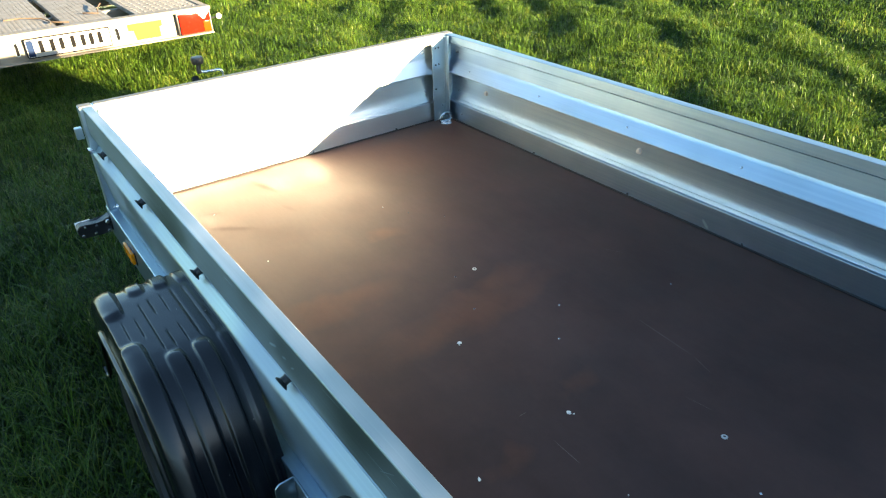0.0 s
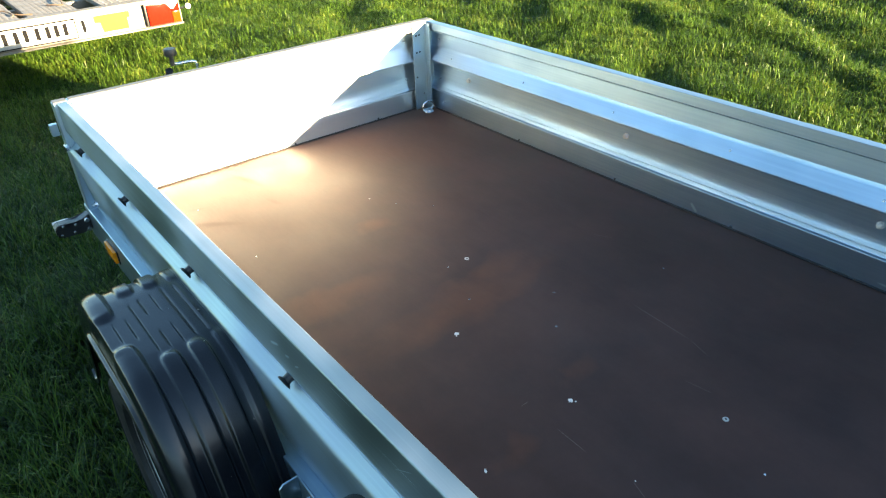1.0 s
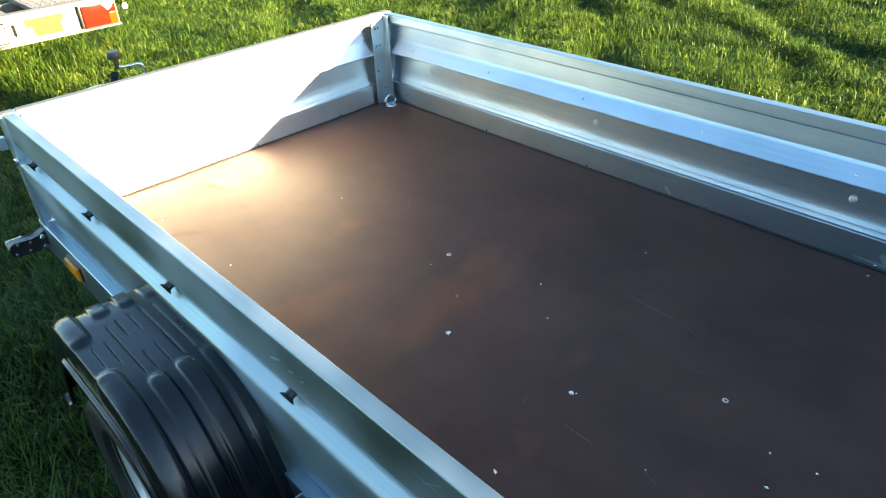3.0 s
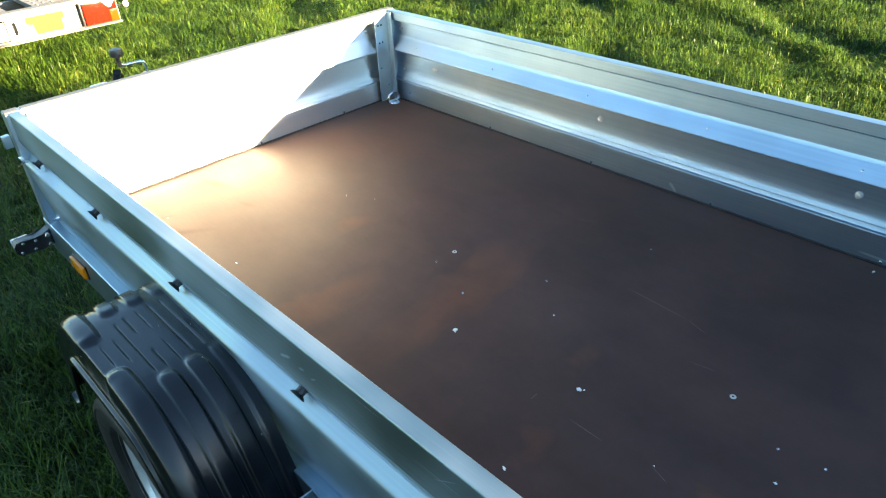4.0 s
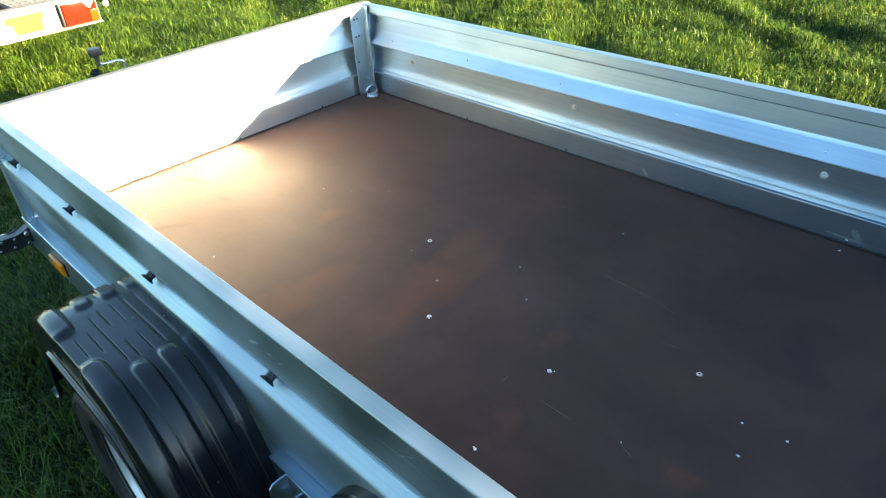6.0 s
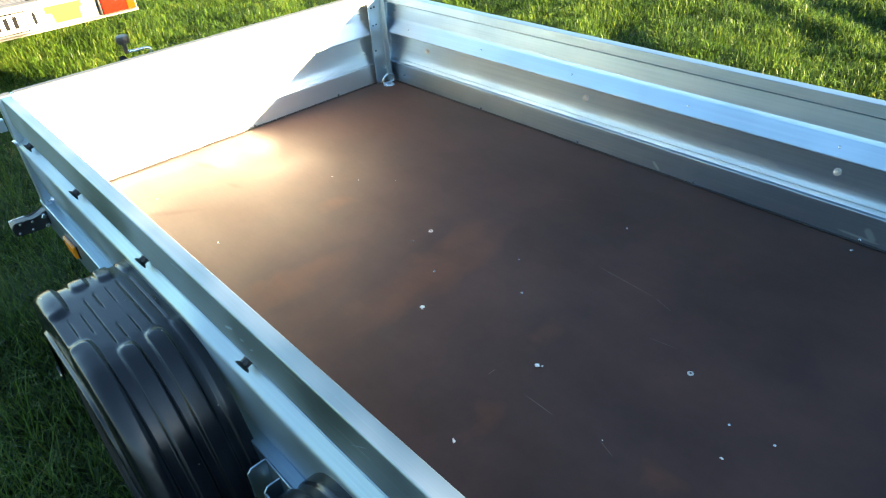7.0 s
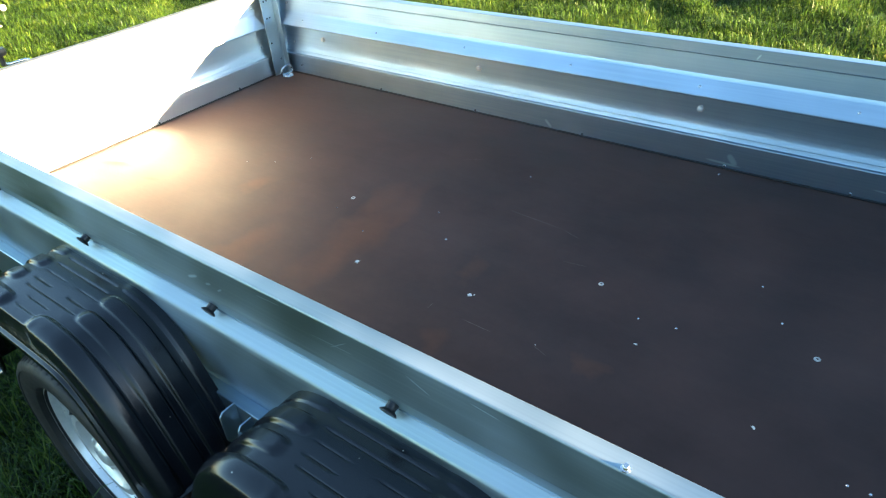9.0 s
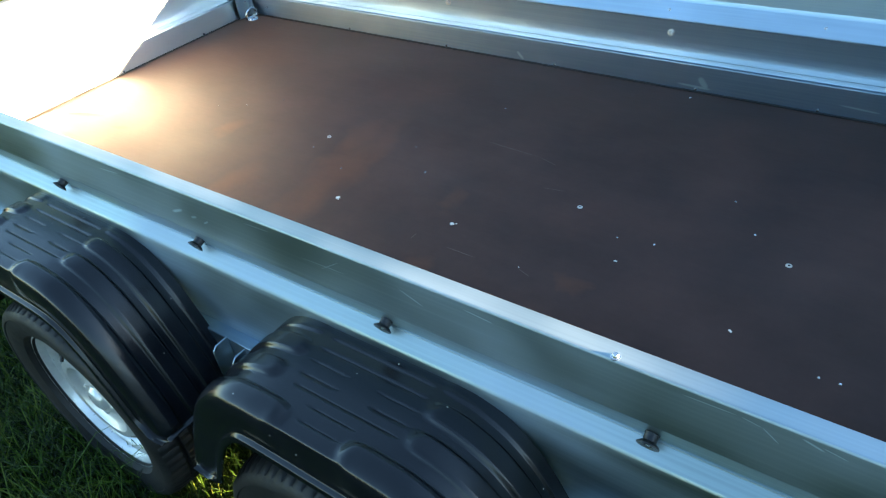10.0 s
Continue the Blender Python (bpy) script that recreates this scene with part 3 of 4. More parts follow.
# cross-section of a board: (outward from its inner face, height above the floor)
INNER = [(0, -0.012), (0, 0.0), (0.0006, 0.0715), (0.0012, 0.0735), (0.0030, 0.0748), (0.0066, 0.0762), (0.0072, 0.0775), (0.0098, 0.0868), (0.0112, 0.0872), (0.0115, 0.0886),
         (0.0150, 0.0965), (0.0168, 0.1035), (0.0181, 0.112), (0.0190, 0.124), (0.0195, 0.140), (0.0196, 0.183), (0.0180, 0.1865), (-0.011, 0.188), (-0.0128, 0.191),
         (-0.0125, 0.194), (0.0098, 0.2325), (0.0122, 0.2375), (0.0136, 0.243), (0.0184, 0.296), (0.0181, 0.2975), (-0.0072, 0.2985), (-0.0085, 0.2992), (-0.0085, 0.3005), (-0.0040, 0.3008), (-0.0040, 0.3024), (-0.0085, 0.3027),
         (-0.0072, 0.3288), (-0.0060, 0.33)]
OUTER = [(0.0174, 0.33), (0.0192, 0.3296), (0.0202, 0.3284), (0.0205, 0.3268), (0.0206, 0.2515), (0.0202, 0.2495), (0.0193, 0.2475), (0.0072, 0.2150), (0.0092, 0.2141), (0.0096, 0.2132), (0.0092, 0.2122), (0.0078, 0.2105), (0.0258, 0.1940),
         (0.0278, 0.1915), (0.0285, 0.1885), (0.0280, 0.180), (0.0052, 0.012), (0.0050, 0.010), (0.0050, -0.012)]
BOARD = INNER + OUTER
# the front board has a narrower rim and a flat back
FRONT_BOARD = INNER + [(0.0185, 0.33), (0.0198, 0.3285), (0.0212, 0.2650), (0.0225, 0.1940), (0.0225, -0.012)]


def crisp(bm):
    """Shade small bends softly and keep the broad faces flat."""
    bmesh.ops.recalc_face_normals(bm, faces=bm.faces)
    for f in bm.faces:
        f.smooth = True
    for e in bm.edges:
        broad = max((f.calc_area() / max(e.calc_length(), 1e-6) for f in e.link_faces), default=1.0)
        e.smooth = len(e.link_faces) == 2 and broad < 0.016 and e.calc_face_angle(0.0) < radians(32)
    me = bpy.data.meshes.new("board")
    bm.to_mesh(me)
    bm.free()
    return me


def side_board(sign, x0, y0, y1):
    return extrude(BOARD, y0, y1, lambda o, z, s: (x0 + sign * o, s, FLOOR + z))


def end_board(sign, y0, x0, x1):
    return extrude(FRONT_BOARD if sign > 0 else BOARD, x0, x1, lambda o, z, s: (s, y0 + sign * o, FLOOR + z))


def board_mesh(bm, material):
    me = crisp(bm)
    me.materials.append(material)
    return me


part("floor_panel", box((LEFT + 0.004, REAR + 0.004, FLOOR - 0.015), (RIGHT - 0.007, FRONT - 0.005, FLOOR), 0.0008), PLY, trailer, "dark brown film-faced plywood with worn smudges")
part("floor_seal", box((RIGHT - 0.0085, REAR + 0.004, FLOOR + 0.0002), (RIGHT - 0.0004, FRONT - 0.009, FLOOR + 0.0030), 0.0008), RUBBER, trailer, "black sealing joint along the floor")
part("floor_seal", box((LEFT + 0.0004, FRONT - 0.0085, FLOOR + 0.0002), (RIGHT - 0.0004, FRONT - 0.0004, FLOOR + 0.0030), 0.0008), RUBBER, trailer, "black sealing joint along the floor")
left_board = part("side_board", board_mesh(side_board(-1, LEFT, REAR + 0.012, FRONT - 0.012), ZINC_NEAR_SHADED), None, trailer, "ribbed galvanised side board with scratches")
right_board = part("side_board", board_mesh(side_board(1, RIGHT, REAR + 0.012, FRONT - 0.012), ZINC_Y_SHADED), None, trailer, "ribbed galvanised side board")
front_board = part("front_board", board_mesh(end_board(1, FRONT, LEFT + 0.012, RIGHT - 0.012), ZINC_X_LIT), None, trailer, "sunlit ribbed galvanised front board")
# added strip whose dark colour stands for the rim's unlit top face
part("rim_shade_strip", box((LEFT + 0.014, FRONT - 0.0075, FLOOR + HIGH + 0.0003), (RIGHT - 0.014, FRONT + 0.0195, FLOOR + HIGH + 0.0026), 0.0006), DARKENED_ZINC, front_board, "dark strip added for the unlit top of the rim")
tailgate = part("tailgate", board_mesh(end_board(-1, REAR, LEFT + 0.012, RIGHT - 0.012), ZINC_X_LIT), None, trailer, "ribbed galvanised tailgate")


def fixed(a, b):
    return min(a, b), max(a, b)


def corner(x, y, sx, sy):
    bm = bmesh.new()
    z0, z1 = FLOOR + 0.001, FLOOR + HIGH + 0.004

    def bx(ox0, ox1, oy0, oy1, za, zb, bevel):
        xa, xb = fixed(x + sx * ox0, x + sx * ox1)
        ya, yb = fixed(y + sy * oy0, y + sy * oy1)
        box((xa, ya, za), (xb, yb, zb), bevel, bm)

    bx(-0.074, -0.020, -0.0165, -0.0137, z0, z1 - 0.010, 0.001)
    bx(-0.0215, -0.0185, -0.021, 0.004, z0, z1 - 0.008, 0)
    bx(-0.0180, -0.0150, -0.042, -0.0175, z0, z1 - 0.008, 0.001)
    bx(-0.0165, 0.029, -0.0125, 0.029, FLOOR - 0.09, z1 - 0.007, 0.002)
    post = part("corner_post", bm, ZINC, trailer, "folded galvanised corner post")
    bm = bmesh.new()
    bx(-0.008, 0.0275, -0.006, 0.0275, z1 - 0.0068, z1 - 0.0036, 0.001)
    part("post_cap", bm, DARKENED_ZINC, post, "dull grey post cap")
    hole = lathe([(0, 0.0012), (0.0032, 0.001), (0.0036, 0)], 10)
    hole_mesh = to_mesh(hole, INK)
    rivet = lathe([(0, 0.0028), (0.003, 0.0022), (0.0042, 0)], 10)
    rivet_mesh = to_mesh(rivet, CHROME)
    turn = Matrix.Rotation(radians(90 if sy > 0 else -90), 4, "X")
    for ox, oz, me, nm in ((-0.060, 0.285, hole_mesh, "bolt_hole"), (-0.046, 0.286, hole_mesh, "bolt_hole"), (-0.060, 0.222, hole_mesh, "bolt_hole"),
                           (-0.046, 0.223, hole_mesh, "bolt_hole"), (-0.062, 0.128, hole_mesh, "bolt_hole"), (-0.032, 0.058, rivet_mesh, "rivet"),
                           (-0.032, 0.020, rivet_mesh, "rivet")):
        if me is hole_mesh and sx < 0:
            continue
        part(nm, me, None, post, "", Matrix.Translation((x + sx * ox, y - sy * 0.0167, FLOOR + oz)) @ turn)
    return post


for cx, cy, sx, sy in ((RIGHT, FRONT, 1, 1), (LEFT, FRONT, -1, 1), (RIGHT, REAR, 1, -1), (LEFT, REAR, -1, -1)):
    corner(cx, cy, sx, sy)

# rivets and bolts in the boards
dome = to_mesh(lathe([(0, 0.0085), (0.0060, 0.0082), (0.0075, 0.0070), (0.0080, 0.0010), (0.0098, 0.0006), (0.0098, -0.001)], 18), DULL)
tiny = to_mesh(lathe([(0, 0.0002), (0.0016, 0.0004), (0.0020, 0.0022), (0.0036, 0.0016), (0.0046, 0.0002), (0.0046, -0.001)], 12), CHROME)
screw = to_mesh(lathe([(0, 0.0022), (0.003, 0.0020), (0.0042, 0.0008), (0.0044, -0.001)], 12), CHROME)
socket = to_mesh(lathe([(0, 0.0012), (0.0027, 0.0011), (0.0028, 0.0)], 12), INK)
washer = to_mesh(lathe([(0, 0.0005), (0.0028, 0.0005), (0.0032, 0.0018), (0.0062, 0.0016), (0.0072, 0.0006), (0.0074, -0.0005)], 20), DULL)
RING_SCREWS = [(-0.632, y) for y in (-0.973, -1.712, -2.141)]
for y in (-0.225, -0.945, -1.665, -2.385):
    part("bolt", dome, None, right_board, "", Matrix.Translation((RIGHT + 0.0194, y, FLOOR + 0.145)) @ Matrix.Rotation(radians(-90), 4, "Y"))
    part("bolt", dome, None, left_board, "", Matrix.Translation((LEFT - 0.0194, y, FLOOR + 0.145)) @ Matrix.Rotation(radians(90), 4, "Y"))
for y in (-0.15, -0.526, -0.905, -1.285, -1.661, -2.032, -2.41):
    part("screw", tiny, None, right_board, "", Matrix.Translation((RIGHT - 0.0010, y, FLOOR + 0.2135)) @ Matrix.Rotation(radians(-60), 4, "Y") @ Matrix.Diagonal((0.8, 0.8, 0.5, 1)))
for y in (-0.513, -0.935, -1.33, -1.755, -2.06, -2.4):
    part("screw", screw, None, right_board, "", Matrix.Translation((RIGHT + 0.0003, y, FLOOR + 0.006)) @ Matrix.Rotation(radians(-90), 4, "Y"))
for x in (-0.245, -0.60, -0.95):
    part("screw", screw, None, front_board, "", Matrix.Translation((x, FRONT - 0.0002, FLOOR + 0.006)) @ Matrix.Rotation(radians(90), 4, "X"))
for z, x in ((0.268, -0.10), (0.118, -0.092)):
    part("rivet", screw, None, front_board, "", Matrix.Translation((x, FRONT + (0.0194 if z < 0.2 else 0.0152), FLOOR + z)) @ Matrix.Rotation(radians(90), 4, "X") @ Matrix.Diagonal((1.0, 1.0, 4.0, 1)))
for z, y in ((0.268, -0.062), (0.118, -0.062), (0.035, -0.10)):
    part("rivet", screw, None, right_board, "", Matrix.Translation((RIGHT + (0.0152 if z > 0.2 else 0.0194 if z > 0.1 else 0.0025), y, FLOOR + z)) @ Matrix.Rotation(radians(-90), 4, "Y") @ Matrix.Diagonal((1.0, 1.0, 4.0, 1)))
for x, y in RING_SCREWS:
    fs = part("floor_screw", washer, None, trailer, "round zinc floor screw", Matrix.Translation((x, y, FLOOR)) @ Matrix.Diagonal((0.84, 0.84, 1, 1)))
    part("socket", socket, None, fs, "", Matrix.Translation((x, y, FLOOR)) @ Matrix.Diagonal((0.84, 0.84, 1, 1)))
for x, y in ((-0.633, -0.524), (-0.591, -0.602), (-0.519, -0.688), (-0.296, -1.33), (-0.664, -1.316), (-0.574, -1.224), (-0.742, -1.111), (-0.693, -0.971),
             (-0.695, -1.825), (-0.684, -1.899), (-0.467, -1.996), (-0.564, -2.062), (-0.04, -1.757), (-0.888, -2.245), (-0.886, -2.276)):
    part("floor_screw", screw, None, trailer, "", Matrix.Translation((x, y, FLOOR - 0.0008)) @ Matrix.Diagonal((0.62, 0.62, 0.7, 1)))

# lashing rings in the front corners
for cx in (RIGHT - 0.045, LEFT + 0.045):
    a = [(cx + 0.027 * math.cos(t), FRONT - 0.052 - 0.004 * math.sin(t), FLOOR + 0.016 + 0.025 * math.sin(t)) for t in np.linspace(-0.35, math.pi + 0.35, 18)]
    ring = part("lashing_ring", tube(a + [(cx, FRONT - 0.052, FLOOR + 0.006)], 0.0052, 8, closed=True), CHROME, trailer, "bright zinc lashing ring")
    part("ring_plate", lathe([(0, 0.010), (0.010, 0.009), (0.018, 0.005), (0.021, 0.0)], 20, m=Matrix.Translation((cx, FRONT - 0.055, FLOOR))), CHROME, ring)

# rope hooks on the outer ledge of both side boards
hook_mesh = to_mesh(lathe([(0.0, 0.0), (0.0115, 0.0), (0.0115, 0.002), (0.0108, 0.004), (0.0108, 0.012), (0.0150, 0.0145), (0.0180, 0.0175), (0.0178, 0.0192), (0.0160, 0.0195),
                           (0.0065, 0.0180), (0.0065, 0.0150), (0, 0.0150)], 24), BLACK)
head_mesh = to_mesh(lathe([(0, 0.0182), (0.003, 0.0180), (0.0048, 0.0160), (0.0048, 0.0148)], 14), CHROME)
for y in (-0.130, -0.511, -0.912, -1.322, -1.722, -2.103, -2.50):
    for sgn, x in ((-1, LEFT - 0.0125), (1, RIGHT + 0.0125)):
        m = Matrix.Translation((x, y, FLOOR + 0.227)) @ Matrix.Rotation(radians(90 * sgn + sgn * 25), 4, "Y") @ Matrix.Diagonal((0.76, 0.76, 0.8, 1))
        hook = part("rope_hook", hook_mesh, None, trailer, "black plastic rope hook", m)
        part("screw_head", head_mesh, None, hook, "", m)

# a bolt end on the left rim
part("rim_bolt", lathe([(0, 0.0055), (0.003, 0.0055), (0.0038, 0.0046), (0.004, 0.0016), (0.0056, 0.0012), (0.0058, 0.0)], 14,
                       m=Matrix.Translation((LEFT - 0.0145, -2.053, FLOOR + HIGH - 0.001))), CHROME, trailer, "bright bolt end on the rim")

# chassis rails, cross members and drawbar
C_RAIL = [(0.001, -0.016), (0.0, -0.017), (0.0, -0.105), (0.028, -0.105), (0.030, -0.103), (0.030, -0.002), (0.0285, -0.0005), (0.0055, -0.0005), (0.0055, -0.016)]
for sgn, x0 in ((-1, LEFT), (1, RIGHT)):
    part("chassis_rail", extrude(C_RAIL, REAR - 0.02, FRONT + 0.045, lambda o, z, s: (x0 + sgn * o, s, FLOOR + z)), ZINC_Y_SHADED, trailer, "galvanised chassis rail", smooth=20)
for y in (-0.02, -0.45, -1.31, -2.1, -2.6):
    part("cross_member", box((LEFT + 0.001, y - 0.02, FLOOR - 0.075), (RIGHT - 0.001, y + 0.02, FLOOR - 0.017), 0.003), ZINC_X_LIT, trailer)
for sgn in (-1, 1):
    a, b = Vector((MID + sgn * 0.40, -0.6, FLOOR - 0.145)), Vector((MID + sgn * 0.045, 1.32, FLOOR - 0.145))
    d = (b - a)
    m = Matrix.Translation((a + b) / 2) @ d.to_track_quat("Y", "Z").to_matrix().to_4x4()
    part("drawbar", box((-0.025, -d.length / 2, -0.035), (0.025, d.length / 2, 0.035), 0.004, m=m), ZINC, trailer, "galvanised drawbar beam")
coupling = part("coupling", box((MID - 0.045, 1.20, FLOOR - 0.165), (MID + 0.045, 1.46, FLOOR - 0.095), 0.02), ZINC, trailer, "zinc ball coupling with black grip")
part("coupling_handle", tube([(MID + 0.01, 1.26, FLOOR - 0.10), (MID + 0.012, 1.22, FLOOR - 0.04), (MID + 0.014, 1.19, FLOOR - 0.005), (MID + 0.014, 1.18, FLOOR + 0.012)], 0.017, 12), BLACK, coupling)
JX, JY = -0.482, 1.20
jockey = part("jockey_wheel", lathe([(0.024, 0.06), (0.024, 0.5), (0.020, 0.502), (0.0, 0.505)], 20, m=Matrix.Translation((JX, JY, 0.0))), ZINC, trailer, "galvanised jockey wheel with crank")
part("crank_handle", tube([(JX, JY, 0.50), (JX, JY, 0.540), (JX - 0.006, JY, 0.552), (JX - 0.02, JY, 0.557), (JX - 0.085, JY, 0.559), (JX - 0.10, JY, 0.561), (JX - 0.108, JY, 0.566), (JX - 0.110, JY, 0.58)], 0.0065, 10), CHROME, jockey)
part("crank_knob", lathe([(0.0, 0.556), (0.010, 0.556), (0.010, 0.585), (0.011, 0.601), (0.026, 0.603), (0.029, 0.608), (0.029, 0.628), (0.026, 0.635), (0.0, 0.637)], 22,
                         m=Matrix.Translation((JX - 0.113, JY, 0.0))), BROWN, jockey, "dark brown crank knob")
part("clamp", box((MID + 0.03, JY - 0.03, FLOOR - 0.18), (JX + 0.035, JY + 0.03, FLOOR - 0.11), 0.006), ZINC, jockey)
part("small_tyre", lathe([(0.03, -0.03), (0.085, -0.03), (0.1, -0.018), (0.1, 0.018), (0.085, 0.03), (0.03, 0.03)], 28, closed=True,
                         m=Matrix.Translation((JX, JY, 0.1)) @ Matrix.Rotation(radians(90), 4, "Y")), RUBBER, jockey)


# ---- mudguards ----
def guard_path():
    """The guard's side outline, steeper in front and with (forward, up) from the middle of its top, smoothed."""
    pts = [(0, 0), (0.06, 0), (0.115, -0.0015), (0.166, -0.010), (0.214, -0.036), (0.257, -0.084), (0.296, -0.155), (0.330, -0.23), (0.349, -0.278), (0.3545, -0.2935)]
    fore = [(a - 0.014 * min(1.0, max(0.0, (a - 0.1) / 0.12)), b) for a, b in pts]
    full = [(-a, b) for a, b in pts[:0:-1]] + fore
    p = [Vector((a, b)) for a, b in full]
    out = []
    for i in range(len(p) - 1):
        a, b, c, d = p[max(i - 1, 0)], p[i], p[i + 1], p[min(i + 2, len(p) - 1)]
        for k in range(9):
            t = k / 9
            out.append(0.5 * ((2 * b) + (c - a) * t + (2 * a - 5 * b + 4 * c - d) * t * t + (3 * b - a - 3 * c + d) * t ** 3))
    out.append(p[-1])
    return out


def smoothstep(a, b, v):
    t = min(max((v - a) / (b - a), 0.0), 1.0)
    return t * t * (3 - 2 * t)


GUARD_RIBS = ((-0.006, 0.024, 0.104), (0.037, 0.073, 0.106), (0.087, 0.123, 0.110), (0.142, 0.188, 0.048))
GUARD_LINES = ((0.022, -0.093, 0.086), (0.044, -0.096, 0.086), (0.068, 0.023, 0.085), (0.092, 0.022, 0.083), (0.068, -0.097, -0.038), (0.092, -0.100, -0.041),
               (0.112, -0.099, 0.074), (0.132, -0.045, 0.030), (0.156, -0.036, 0.030))


def guard_relief(u, s):
    """Relief of the moulding: u across from the body, s along from the middle of the top."""
    h = 0.0
    a = abs(s)
    # raised ribs running down both slopes, with round heads
    for lo, hi, head in GUARD_RIBS:
        mid, half = (lo + hi) / 2, (hi - lo) / 2
        over = abs(u - mid) / half
        if over < 1.2:
            start = head + half * (1 - math.sqrt(max(0.0, 1 - min(over, 1.0) ** 2)))
            h = max(h, (0.0085 if lo > 0.13 else 0.0058 if lo > 0 else 0.0030) * (1 - smoothstep(0.66, 1.08, over)) * smoothstep(start - 0.004, start + 0.016, a))
    # thin embossed lines on the flat of the top
    for line, s0, s1 in GUARD_LINES:
        if s0 < s < s1 and abs(u - line) < 0.0022:
            h = min(h, -0.0020 * (1 - abs(u - line) / 0.0022))
    return h


def guard_mesh():
    path = guard_path()
    n = len(path)
    run = [0.0]
    for a, b in zip(path, path[1:]):
        run.append(run[-1] + (b - a).length)
    half = run[-1] / 2
    # samples across, denser at the embossed lines and rib flanks
    marks = {round(i * 0.178 / 36, 5) for i in range(37)}
    for line in sorted({g[0] for g in GUARD_LINES}):
        marks |= {round(line + d, 5) for d in (-0.0022, -0.0011, 0.0, 0.0011, 0.0022)}
    for lo, hi, _ in GUARD_RIBS:
        marks |= {round(e + d, 5) for e in (lo, hi) for d in (-0.002, 0.0, 0.002) if 0 <= e + d <= 0.178}
    top = []
    for u in sorted(marks):
        if not top or u - top[-1] > 0.0006:
            top.append(u)
    side = [(0.1800, 0.0013), (0.1815, 0.0042), (0.1824, 0.010), (0.184, 0.028), (0.186, 0.050), (0.1870, 0.062), (0.1890, 0.0633), (0.1935, 0.0646), (0.1950, 0.0668), (0.1952, 0.076), (0.1930, 0.079)]
    bm = bmesh.new()
    rows = []
    for i, p in enumerate(path):
        d = (path[min(i + 1, n - 1)] - path[max(i - 1, 0)]).normalized()
        out = Vector((-d.y, d.x))
        s = run[i] - half
        edge = min(half - abs(s), 0.02) / 0.02
        row = []
        # a short lip turns outwards at both ends
        p = p + out * 0.006 * smoothstep(0.984, 1.0, abs(s) / half)
        # both ends swell outwards over a well-rounded shoulder, the middle keeps a sharp edge
        swell = smoothstep(0.045, 0.080, abs(s)) * smoothstep(0, 1, edge)
        for u in top:
            over = max(0.0, (u - 0.158) / 0.020)
            q = p + out * (guard_relief(u, s) * smoothstep(0, 1, edge) - 0.007 * swell * over ** 2.2)
            row.append(bm.verts.new((-u - 0.003 * swell * over ** 2, q.x, q.y)))
        gone = min((half - abs(s)) / 0.055, 1.0)
        corner_cut = max(0.2, math.sqrt(max(0.0, 1 - (1 - gone) ** 2)))
        for u, dep in side:
            dep *= corner_cut
            fade = max(0.0, 1 - dep / 0.055)
            q = p + out * (guard_relief(0.178, s) * smoothstep(0, 1, edge) * fade - dep - 0.007 * swell * fade)
            row.append(bm.verts.new((-u - 0.004 * swell * min(1.0, 0.5 + dep / 0.02) * min(1.0, fade * 2), q.x, q.y)))
        rows.append(row)
    for a, b in zip(rows, rows[1:]):
        for k in range(len(a) - 1):
            bm.faces.new((a[k], a[k + 1], b[k + 1], b[k]))
    return to_mesh(bm, FENDER, 60)


guard = guard_mesh()
GUARDS, WHEELS, TOP = (-0.945, -1.718), (-0.925, -1.697), 0.706


def tyre_mesh():
    """Tyre about the z axis, z being outward; treads as blocks."""
    bm = bmesh.new()
    n = 300
    prof = [(0.184, 0.056), (0.1975, 0.067), (0.203, 0.079), (0.222, 0.0850), (0.240, 0.0862), (0.250, 0.0855), (0.2515, 0.0875), (0.261, 0.0860), (0.270, 0.078), (0.276, 0.064),
            (0.2785, 0.047), (0.2785, 0.042), (0.2715, 0.040), (0.2715, 0.034), (0.280, 0.032), (0.2805, 0.012), (0.2725, 0.010), (0.2725, 0.003), (0.2805, 0.0015)]
    prof = prof + [(r, -h) for r, h in prof[::-1]]
    rings = []
    for r, h in prof:
        ring = []
        for i in range(n):
            rr = r
            if r > 0.2795:
                k = (i + (3 if abs(h) < 0.02 else 0)) % 4
                if k == 0:
                    rr = r - 0.007
            hh = h
            if 0.272 < r < 0.2795 and abs(h) > 0.044 and i % 4 == 0:
                rr, hh = r - 0.004, h * 0.97
            ring.append(bm.verts.new((rr * math.cos(2 * math.pi * i / n), rr * math.sin(2 * math.pi * i / n), hh)))
        rings.append(ring)
    for a, b in zip(rings, rings[1:] + rings[:1]):
        for i in range(n):
            bm.faces.new((a[i], a[(i + 1) % n], b[(i + 1) % n], b[i]))
    return to_mesh(bm, RUBBER, 35)


